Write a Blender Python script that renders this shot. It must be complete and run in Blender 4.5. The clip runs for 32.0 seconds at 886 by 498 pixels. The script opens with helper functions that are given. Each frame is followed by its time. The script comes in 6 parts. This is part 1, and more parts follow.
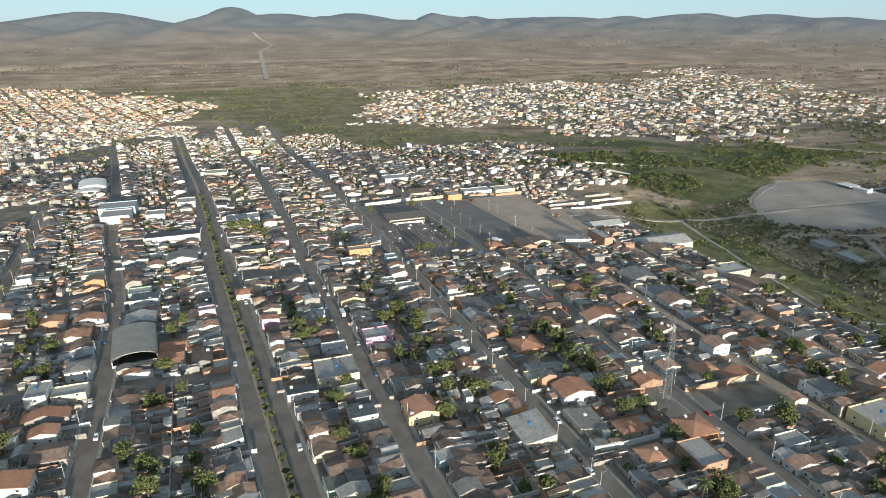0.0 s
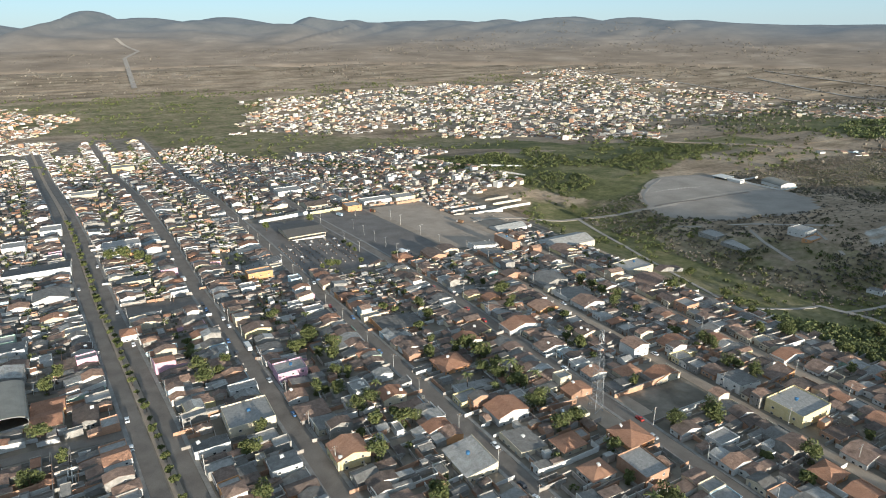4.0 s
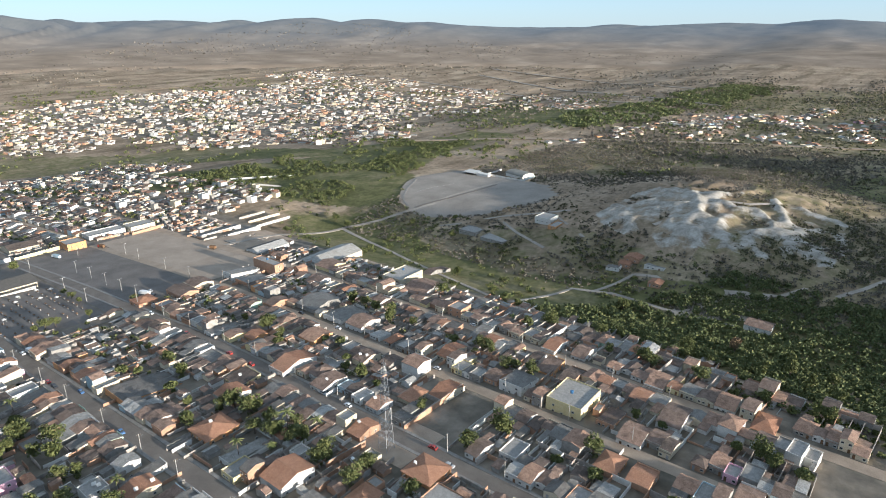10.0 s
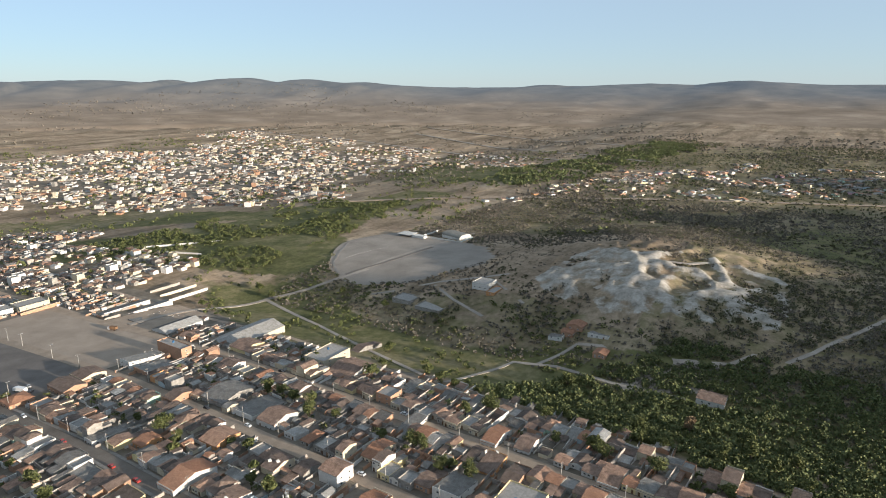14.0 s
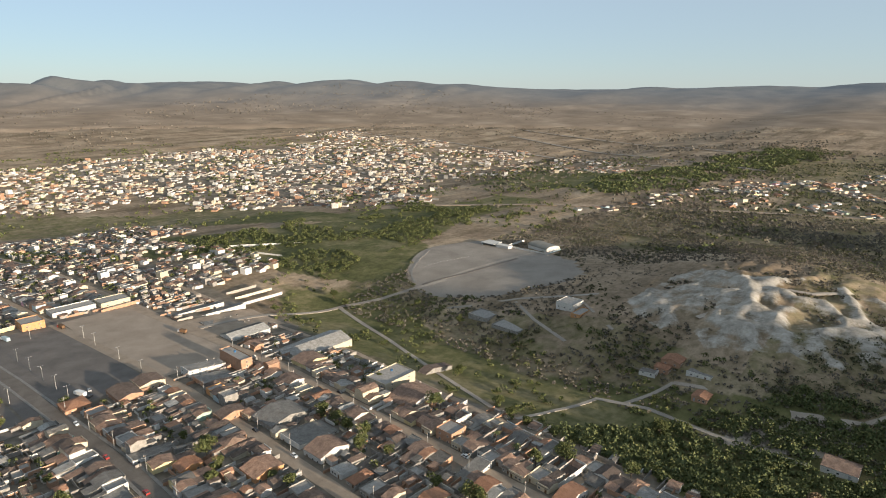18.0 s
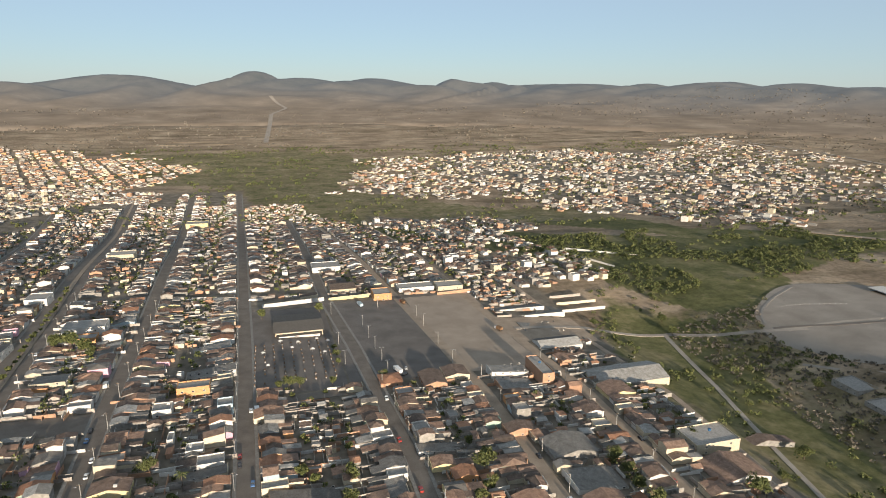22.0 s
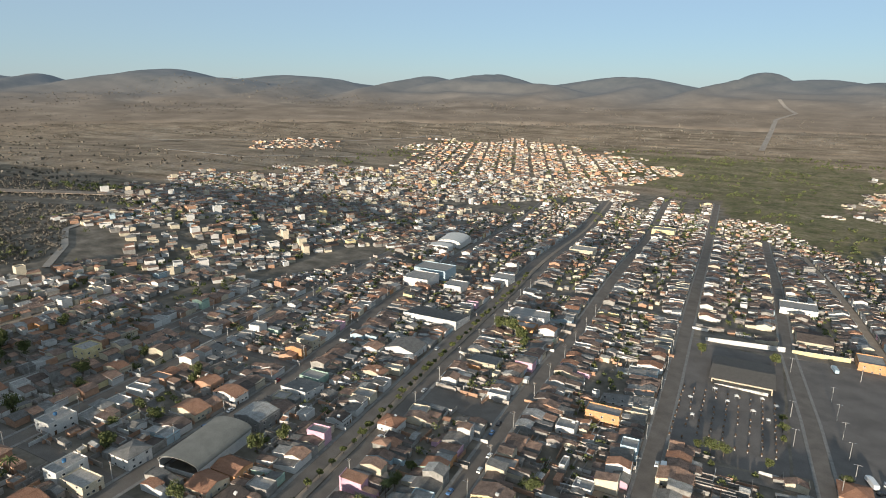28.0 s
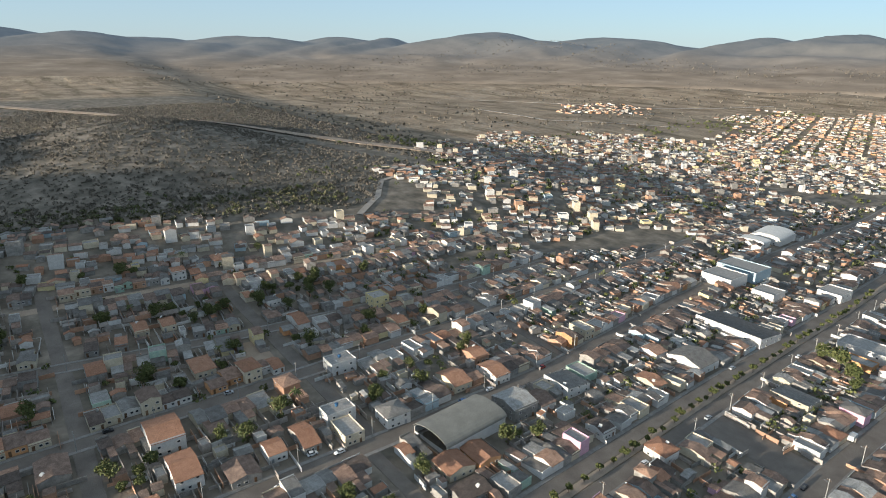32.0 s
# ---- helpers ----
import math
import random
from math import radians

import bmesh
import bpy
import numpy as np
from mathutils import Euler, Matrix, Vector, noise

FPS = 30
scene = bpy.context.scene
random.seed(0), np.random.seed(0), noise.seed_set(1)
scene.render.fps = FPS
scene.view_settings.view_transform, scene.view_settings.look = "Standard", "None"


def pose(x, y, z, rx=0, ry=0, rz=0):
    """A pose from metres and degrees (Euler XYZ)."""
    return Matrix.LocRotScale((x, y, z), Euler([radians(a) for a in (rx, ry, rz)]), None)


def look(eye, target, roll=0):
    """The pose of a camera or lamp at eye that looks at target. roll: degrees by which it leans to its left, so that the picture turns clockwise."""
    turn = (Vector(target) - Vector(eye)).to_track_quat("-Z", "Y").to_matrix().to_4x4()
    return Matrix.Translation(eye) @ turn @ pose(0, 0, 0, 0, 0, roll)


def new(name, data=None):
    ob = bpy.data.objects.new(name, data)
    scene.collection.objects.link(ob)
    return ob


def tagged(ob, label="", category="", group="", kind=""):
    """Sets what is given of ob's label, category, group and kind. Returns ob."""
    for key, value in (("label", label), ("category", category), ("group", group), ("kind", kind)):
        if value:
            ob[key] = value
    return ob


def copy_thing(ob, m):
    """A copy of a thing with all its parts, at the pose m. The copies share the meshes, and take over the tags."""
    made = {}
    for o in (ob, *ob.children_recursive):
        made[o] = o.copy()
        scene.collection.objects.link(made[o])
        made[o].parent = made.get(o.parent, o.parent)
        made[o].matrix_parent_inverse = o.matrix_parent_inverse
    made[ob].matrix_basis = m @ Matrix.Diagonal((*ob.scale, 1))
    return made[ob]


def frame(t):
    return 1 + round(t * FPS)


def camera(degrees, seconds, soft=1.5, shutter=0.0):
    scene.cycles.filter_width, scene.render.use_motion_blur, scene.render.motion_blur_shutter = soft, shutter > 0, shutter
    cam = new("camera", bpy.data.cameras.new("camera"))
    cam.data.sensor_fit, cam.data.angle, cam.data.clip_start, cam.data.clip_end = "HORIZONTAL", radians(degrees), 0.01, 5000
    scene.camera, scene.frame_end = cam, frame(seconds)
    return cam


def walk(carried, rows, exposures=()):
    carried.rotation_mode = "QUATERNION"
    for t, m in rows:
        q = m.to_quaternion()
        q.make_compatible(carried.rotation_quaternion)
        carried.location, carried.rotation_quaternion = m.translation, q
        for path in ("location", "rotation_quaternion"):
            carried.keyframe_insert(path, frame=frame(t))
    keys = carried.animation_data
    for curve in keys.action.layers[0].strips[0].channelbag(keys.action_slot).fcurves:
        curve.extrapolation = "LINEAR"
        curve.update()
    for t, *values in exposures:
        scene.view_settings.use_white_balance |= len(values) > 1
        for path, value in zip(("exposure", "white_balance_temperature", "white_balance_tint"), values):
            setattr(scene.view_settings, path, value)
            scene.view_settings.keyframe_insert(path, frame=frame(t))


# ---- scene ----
cam = camera(70.9, 32.0, soft=1.0)
PATH = [
    (0, (1.596, 0.281, 167.874), (2.206, 2.055, 167.181), -0.1),
    (0.5, (0.14, 3.756, 167.915), (0.878, 5.481, 167.224), -0.3),
    (1, (-1.093, 7.053, 167.965), (-0.247, 8.729, 167.274), -0.3),
    (1.5, (-1.986, 10.141, 168.014), (-1.082, 11.785, 167.323), -0.3),
    (2, (-2.413, 13.062, 168.069), (-1.489, 14.697, 167.382), -0.3),
    (2.5, (-2.317, 15.775, 168.133), (-1.38, 17.403, 167.446), -0.3),
    (4.5, (0.163, 25.409, 168.473), (1.083, 27.047, 167.789), -0.3),
    (5, (1.184, 27.705, 168.555), (2.152, 29.316, 167.872), -0.2),
    (5.5, (2.33, 29.901, 168.673), (3.378, 31.462, 167.989), -0.2),
    (6, (3.402, 32.019, 168.789), (4.573, 33.489, 168.104), -0.1),
    (6.5, (4.418, 34.018, 168.876), (5.695, 35.395, 168.188), -0.0),
    (7, (5.644, 35.966, 168.97), (6.981, 37.286, 168.283), -0.1),
    (7.5, (7.349, 37.788, 169.074), (8.693, 39.102, 168.388), -0.0),
    (8, (9.541, 39.502, 169.166), (10.885, 40.814, 168.481), 0.0),
    (8.5, (12.194, 41.181, 169.247), (13.539, 42.493, 168.561), 0.0),
    (9, (15.248, 42.917, 169.31), (16.6, 44.223, 168.626), 0.1),
    (9.5, (18.525, 44.793, 169.33), (19.938, 46.032, 168.647), 0.0),
    (10, (22.042, 46.885, 169.327), (23.52, 48.047, 168.644), 0.1),
    (10.5, (25.779, 49.151, 169.307), (27.314, 50.235, 168.624), 0.0),
    (11, (29.819, 51.466, 169.296), (31.376, 52.519, 168.612), 0.2),
    (11.5, (34.18, 53.662, 169.292), (35.747, 54.699, 168.607), 0.2),
    (12, (38.738, 55.657, 169.283), (40.314, 56.686, 168.606), 0.2),
    (12.5, (43.405, 57.421, 169.258), (45.009, 58.461, 168.669), 0.3),
    (13, (48.14, 59.019, 169.211), (49.764, 60.066, 168.696), 0.2),
    (13.5, (52.954, 60.594, 169.172), (54.579, 61.64, 168.657), 0.2),
    (14, (57.806, 62.227, 169.132), (59.432, 63.271, 168.618), 0.2),
    (14.5, (62.691, 63.966, 169.059), (64.318, 65.009, 168.545), 0.2),
    (16.5, (82.391, 71.542, 168.252), (84.023, 72.579, 167.741), 0.2),
    (17, (87.329, 73.52, 168.153), (88.928, 74.608, 167.642), 0.2),
    (17.5, (92.277, 75.511, 168.06), (93.806, 76.694, 167.548), 0.4),
    (18, (97.13, 77.494, 167.949), (98.578, 78.776, 167.439), 0.3),
    (18.5, (101.811, 79.521, 167.821), (103.178, 80.889, 167.312), 0.3),
    (19, (106.322, 81.727, 167.664), (107.58, 83.197, 167.157), 0.4),
    (19.5, (110.641, 84.189, 167.48), (111.786, 85.748, 166.973), 0.4),
    (20, (114.786, 86.947, 167.295), (115.806, 88.591, 166.788), 0.4),
    (20.5, (118.805, 89.932, 167.131), (119.701, 91.647, 166.624), 0.6),
    (21, (122.601, 93.079, 166.987), (123.394, 94.844, 166.48), 0.5),
    (21.5, (126.023, 96.341, 166.857), (126.718, 98.146, 166.348), 0.6),
    (22, (129.137, 99.716, 166.757), (129.677, 101.573, 166.247), 0.5),
    (22.5, (132.035, 103.207, 166.688), (132.395, 105.107, 166.178), 0.5),
    (23, (134.529, 106.812, 166.648), (134.775, 108.73, 166.137), 0.4),
    (23.5, (136.557, 110.522, 166.62), (136.745, 112.447, 166.11), 0.3),
    (24, (138.153, 114.275, 166.588), (138.268, 116.205, 166.077), 0.5),
    (24.5, (139.373, 118.101, 166.564), (139.364, 120.035, 166.052), 0.4),
    (25, (140.225, 121.995, 166.533), (140.088, 123.924, 166.02), 0.5),
    (25.5, (140.563, 125.993, 166.459), (140.308, 127.909, 165.945), 0.5),
    (27.5, (139.686, 142.6, 165.598), (138.935, 144.381, 165.083), 0.6),
    (28, (138.929, 146.645, 165.514), (138.06, 148.371, 164.997), 0.6),
    (28.5, (137.735, 150.6, 165.466), (136.751, 152.262, 164.949), 0.6),
    (29, (136.14, 154.351, 165.428), (135.036, 155.936, 164.911), 0.6),
    (29.5, (134.212, 157.955, 165.389), (132.972, 159.436, 164.871), 0.6),
    (30, (132.026, 161.423, 165.354), (130.679, 162.808, 164.836), 0.6),
    (30.5, (129.586, 164.839, 165.324), (128.161, 166.143, 164.806), 0.6),
    (31, (126.897, 168.174, 165.297), (125.416, 169.398, 164.742), 0.6),
    (31.5, (124.026, 171.343, 165.272), (122.512, 172.506, 164.677), 0.5),
    (32, (121.059, 174.4, 165.242), (119.518, 175.508, 164.612), 0.4),
]
walk(cam, [(t, look(eye, target, roll)) for t, eye, target, roll in PATH], exposures=[(0, 1.26, 5700, 4), (3, 1.3, 5700, 4), (7, 1.43, 5600, 8), (12, 1.56, 5650, 8), (14.5, 1.26, 6150, 10), (20, 1.17, 6450, 10), (25, 0.99, 6200, 9), (28.5, 1.0, 5950, 7), (32, 1.28, 5850, 7)])

# ---- world and sun: late afternoon, sun low in the south ----
SUN_UP = 8.5
world = bpy.data.worlds.new("world")
scene.world = world
world.use_nodes = True
wt = world.node_tree
sky = wt.nodes.new("ShaderNodeTexSky")
sky.sky_type, sky.sun_disc = "NISHITA", False
sky.sun_elevation, sky.sun_rotation = radians(SUN_UP), radians(182)
sky.air_density, sky.dust_density, sky.ozone_density, sky.altitude = 0.8, 0.15, 3.5, 300
wt.nodes["Background"].inputs["Strength"].default_value = 0.1
veil = wt.nodes.new("ShaderNodeMix")  # thin haze over the whole sky
veil.data_type = "RGBA"
veil.inputs[0].default_value, veil.inputs[7].default_value = 0.74, (2.2, 2.5, 2.6, 1)
wt.links.new(sky.outputs["Color"], veil.inputs[6])
wt.links.new(veil.outputs[2], wt.nodes["Background"].inputs["Color"])
sun = new("sun", bpy.data.lights.new("sun", "SUN"))
sun.data.energy, sun.data.angle, sun.data.color = 4.0, radians(1.2), (1.0, 0.86, 0.68)
sun.matrix_world = look((0, 0, 300), (-3, 100, 300 - 100 * math.tan(radians(SUN_UP))))

# ---- materials ----


def mat_base(name, rough=0.9, spec=0.25):
    m = bpy.data.materials.new(name)
    m.use_nodes = True
    b = m.node_tree.nodes["Principled BSDF"]
    b.inputs["Roughness"].default_value = rough
    b.inputs["Specular IOR Level"].default_value = spec
    return m, m.node_tree, b


def nd(t, kind, **sets):
    n = t.nodes.new(kind)
    for k, v in sets.items():
        n.inputs[k].default_value = v
    return n


def noise_at(t, scale, detail=4.0, rough=0.55, world_space=True):
    g = t.nodes.new("ShaderNodeNewGeometry")
    n = nd(t, "ShaderNodeTexNoise", Scale=scale, Detail=detail, Roughness=rough)
    t.links.new(g.outputs["Position"], n.inputs["Vector"])
    return n.outputs["Fac"]


def ramp(t, fac, stops):
    r = t.nodes.new("ShaderNodeValToRGB")
    e = r.color_ramp.elements
    while len(e) < len(stops):
        e.new(0.5)
    for k, (p, c) in enumerate(stops):
        e[k].position, e[k].color = p, (*c, 1)
    t.links.new(fac, r.inputs["Fac"])
    return r.outputs["Color"]


def mixc(t, fac, a, b, mode="MIX"):
    m = t.nodes.new("ShaderNodeMix")
    m.data_type, m.blend_type = "RGBA", mode
    for sock, v in ((m.inputs[0], fac), (m.inputs[6], a), (m.inputs[7], b)):
        if hasattr(v, "links"):
            t.links.new(v, sock)
        elif isinstance(v, tuple):
            sock.default_value = (*v, 1)
        else:
            sock.default_value = v
    return m.outputs[2]


def maths(t, op, a, b=0.0):
    m = t.nodes.new("ShaderNodeMath")
    m.operation = op
    for sock, v in ((m.inputs[0], a), (m.inputs[1], b)):
        if hasattr(v, "links"):
            t.links.new(v, sock)
        else:
            sock.default_value = v
    return m.outputs[0]


def chance(t):
    """A number from 0 to 1 for each object and each loose piece of it."""
    o = t.nodes.new("ShaderNodeObjectInfo").outputs["Random"]
    g = t.nodes.new("ShaderNodeNewGeometry").outputs["Random Per Island"]
    return maths(t, "FRACT", maths(t, "ADD", o, g))


def bump(t, b, height, strength, dist=0.05):
    n = nd(t, "ShaderNodeBump", Strength=strength, Distance=dist)
    t.links.new(height, n.inputs["Height"])
    t.links.new(n.outputs["Normal"], b.inputs["Normal"])


def plain(name, c1, c2, scale=0.6, rough=0.9, spec=0.25, metallic=0.0, vary=0.25):
    """A painted or plastered surface with stains at two scales and a shade of its own for each piece."""
    m, t, b = mat_base(name, rough, spec)
    col = ramp(t, noise_at(t, scale), [(0.32, c1), (0.68, c2)])
    fine = ramp(t, noise_at(t, 5.0, 6), [(0.32, (0.6, 0.58, 0.56)), (0.58, (1, 1, 1))])
    col = mixc(t, 0.7, col, fine, "MULTIPLY")
    lo = 1 - vary
    tone = ramp(t, chance(t), [(0.0, (lo, lo, lo)), (1.0, (1.06, 1.03, 1.0))])
    col = mixc(t, 1.0, col, tone, "MULTIPLY")
    t.links.new(col, b.inputs["Base Color"])
    b.inputs["Metallic"].default_value = metallic
    bump(t, b, noise_at(t, 9.0, 5), 0.25)
    return m


def roof_mat(name, stops, pitch, moss, rows_axis="X"):
    """Rows of roof tiles or corrugated sheet, with weather stains and a tone for each roof."""
    m, t, b = mat_base(name, 0.88, 0.2)
    col = ramp(t, chance(t), stops)
    stain = ramp(t, noise_at(t, 0.45, 6, 0.65), [(0.30, moss), (0.62, (1, 1, 1))])
    col = mixc(t, 0.85, col, stain, "MULTIPLY")
    speck = ramp(t, noise_at(t, 3.2, 5, 0.7), [(0.32, (0.45, 0.43, 0.41)), (0.66, (1.2, 1.16, 1.1))])
    col = mixc(t, 0.8, col, speck, "MULTIPLY")
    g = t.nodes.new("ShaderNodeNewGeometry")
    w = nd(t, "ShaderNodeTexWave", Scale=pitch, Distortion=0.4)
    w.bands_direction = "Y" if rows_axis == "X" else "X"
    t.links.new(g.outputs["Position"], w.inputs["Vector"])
    # shade in the grooves is painted into the colour, along the bumped rows
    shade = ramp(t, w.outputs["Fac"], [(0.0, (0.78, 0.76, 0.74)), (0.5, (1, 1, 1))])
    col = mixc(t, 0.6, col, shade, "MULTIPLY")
    t.links.new(col, b.inputs["Base Color"])
    bump(t, b, w.outputs["Fac"], 0.6, 0.06)
    return m


M = {}
M["white"] = plain("wall_white", (0.62, 0.60, 0.56), (0.72, 0.70, 0.66), vary=0.18)
M["cream"] = plain("wall_cream", (0.60, 0.52, 0.38), (0.70, 0.62, 0.47))
M["grey"] = plain("wall_grey_render", (0.25, 0.232, 0.21), (0.40, 0.38, 0.345))
M["brick"] = plain("wall_raw_brick", (0.42, 0.25, 0.16), (0.53, 0.33, 0.22))
M["pink"] = plain("wall_pink", (0.60, 0.36, 0.45), (0.68, 0.44, 0.52), vary=0.1)
M["yellow"] = plain("wall_yellow", (0.66, 0.55, 0.29), (0.74, 0.64, 0.38), vary=0.12)
M["blue"] = plain("wall_pale_blue", (0.42, 0.54, 0.60), (0.52, 0.62, 0.66))
M["green"] = plain("wall_pale_green", (0.36, 0.50, 0.42), (0.50, 0.62, 0.48))
M["orange"] = plain("wall_orange", (0.58, 0.30, 0.14), (0.66, 0.38, 0.19))
M["concrete"] = plain("concrete", (0.34, 0.33, 0.31), (0.46, 0.45, 0.42))
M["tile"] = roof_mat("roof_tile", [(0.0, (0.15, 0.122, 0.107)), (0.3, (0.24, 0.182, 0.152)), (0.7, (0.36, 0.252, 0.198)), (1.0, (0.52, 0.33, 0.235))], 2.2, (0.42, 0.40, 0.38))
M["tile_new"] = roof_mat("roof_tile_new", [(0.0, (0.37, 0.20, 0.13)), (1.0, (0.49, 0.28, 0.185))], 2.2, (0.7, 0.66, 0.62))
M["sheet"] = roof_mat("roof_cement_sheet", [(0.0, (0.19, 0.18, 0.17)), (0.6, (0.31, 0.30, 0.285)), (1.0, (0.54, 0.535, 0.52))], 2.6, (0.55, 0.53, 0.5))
M["slab"] = plain("roof_slab", (0.30, 0.285, 0.265), (0.43, 0.41, 0.38), 0.8)
M["glass"] = plain("window_glass_dark", (0.03, 0.035, 0.04), (0.05, 0.055, 0.06), rough=0.25, spec=0.5)
M["wood"] = plain("door_wood", (0.16, 0.09, 0.05), (0.26, 0.16, 0.09), vary=0.5)
M["steel"] = plain("painted_steel", (0.30, 0.31, 0.32), (0.42, 0.43, 0.44), rough=0.5, metallic=0.3)
M["asphalt"] = plain("cobbled_street", (0.155, 0.132, 0.112), (0.22, 0.19, 0.16), 0.12, vary=0.02)
M["dirt"] = plain("dirt_street", (0.31, 0.24, 0.178), (0.41, 0.325, 0.245), 0.15, vary=0.02)
M["plaza"] = plain("plaza_paving", (0.145, 0.128, 0.113), (0.205, 0.18, 0.16), 0.08, vary=0.02)
M["sand"] = plain("sand_field", (0.30, 0.262, 0.222), (0.41, 0.36, 0.305), 0.06, vary=0.02)
M["field_earth"] = plain("playing_field_earth", (0.31, 0.25, 0.195), (0.41, 0.335, 0.265), 0.06, vary=0.02)
M["kerb"] = plain("pavement_cement", (0.22, 0.205, 0.185), (0.31, 0.29, 0.265), 0.5, vary=0.05)
M["wallgrey"] = plain("yard_wall", (0.34, 0.30, 0.265), (0.47, 0.42, 0.37), 0.7)
M["bark"] = plain("bark", (0.10, 0.075, 0.055), (0.17, 0.13, 0.10))
M["tank"] = plain("tank_plastic", (0.05, 0.14, 0.28), (0.07, 0.18, 0.34), rough=0.5, vary=0.4)


def leaf_mat(name, stops):
    m, t, b = mat_base(name, 0.75, 0.2)
    c = ramp(t, chance(t), stops)
    f = ramp(t, noise_at(t, 1.3, 4), [(0.3, (0.62, 0.62, 0.6)), (0.7, (1.15, 1.15, 1.1))])
    t.links.new(mixc(t, 0.8, c, f, "MULTIPLY"), b.inputs["Base Color"])
    return m


M["leaf"] = leaf_mat("leaf_green", [(0.0, (0.065, 0.078, 0.028)), (0.5, (0.105, 0.118, 0.042)), (1.0, (0.165, 0.165, 0.06))])
M["leaf_deep"] = leaf_mat("leaf_deep_green", [(0.0, (0.068, 0.084, 0.034)), (0.6, (0.115, 0.132, 0.052)), (1.0, (0.20, 0.20, 0.078))])
M["leaf_dry"] = leaf_mat("leaf_dry_scrub", [(0.0, (0.115, 0.10, 0.082)), (0.5, (0.16, 0.138, 0.112)), (1.0, (0.22, 0.188, 0.15))])
M["leaf_olive"] = leaf_mat("leaf_olive_scrub", [(0.0, (0.065, 0.07, 0.035)), (0.5, (0.11, 0.108, 0.058)), (1.0, (0.17, 0.15, 0.085))])
M["leaf_brown"] = leaf_mat("leaf_withered", [(0.0, (0.14, 0.10, 0.06)), (1.0, (0.24, 0.17, 0.10))])

# ---- the lie of the land ----
K = 1.375  # metres to one unit of the plan


def fall(x, y):
    """The town lies on a slope that falls north-east to the river, in metres."""
    p = 21 - 0.05 * x - 0.037 * y
    p = np.where(p < -12, -12 - 14 * (1 - np.exp(np.minimum(p + 12, 0) / 14)), p)
    p = np.where(p > 14, 14 + 8 * (1 - np.exp(-np.maximum(p - 14, 0) / 8)), p)
    return p * (1 - sm(1500, 2400, np.hypot(x, y)))


def centre_of(x, y):
    """The middle from which the level plan spreads out over the slope."""
    w, f = sm(100, -60, x), sm(380, 560, y)
    return (15 + 121 * w) * (1 - f) + 110 * f, (43 + 112 * w) * (1 - f) + 90 * f


def level(x, y):
    """Metres on the slope to units of the level plan."""
    x, y = np.asarray(x, float), np.asarray(y, float)
    cx, cy = centre_of(x, y)
    q = 168 / (168 - fall(x, y))
    return (cx + (x - cx) * q) / K, (cy + (y - cy) * q) / K


def lie(x, y):
    """Units of the level plan to metres on the slope."""
    ox, oy = K * np.asarray(x, float), K * np.asarray(y, float)
    px, py = ox, oy
    for _ in range(12):
        qx, qy = level(px, py)
        px, py = px + ox - K * qx, py + oy - K * qy
    return px, py


def put(x, y):
    px, py = lie(x, y)
    return float(px), float(py)


def put_box(x0, x1, y0, y1):
    """A box of the plan, on the slope."""
    (ax, ay), (bx, by), (cx, cy), (dx, dy) = put(x0, y0), put(x1, y0), put(x1, y1), put(x0, y1)
    return (ax + dx) / 2, (bx + cx) / 2, (ay + by) / 2, (cy + dy) / 2


def plan(points):
    return [put(a, b) for a, b in points]


def at(x, y, z=0.0, turn=0.0):
    """A pose on the ground at a place of the plan, z metres over it."""
    x, y = put(x, y)
    return pose(x, y, gzf(x, y) + z, 0, 0, turn)


def sm(a, b, v):
    u = np.clip((v - a) / (b - a), 0, 1)
    return u * u * (3 - 2 * u)


def bell(x, y, cx, cy, sx, sy):
    return np.exp(-((x - cx) / sx) ** 2 - ((y - cy) / sy) ** 2)


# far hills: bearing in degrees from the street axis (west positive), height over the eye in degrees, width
HILLS = [(88, 0.62, 3.5), (79, 0.56, 5), (70, 0.55, 5), (62, 0.55, 3.5), (58, 0.5, 2), (48.7, 1.0, 4.2), (39.3, 0.78, 4.5), (27, 0.66, 2.6),
         (20.9, 0.95, 2.6), (10.5, 0.82, 4.2), (-0.6, 1.2, 2.4), (-4.5, 0.75, 4), (-11, 0.75, 3.6), (-17.8, 0.85, 1.5), (-21, 0.5, 1.7),
         (-34.5, 0.45, 2.2), (-40.5, 0.68, 3.0), (-45.2, 0.58, 3.0), (-50, 0.32, 4), (-28, 0.38, 5), (-67, 0.2, 2), (-75, 0.28, 6), (-82, 0.28, 5), (100, 0.8, 8), (115, 0.7, 12)]


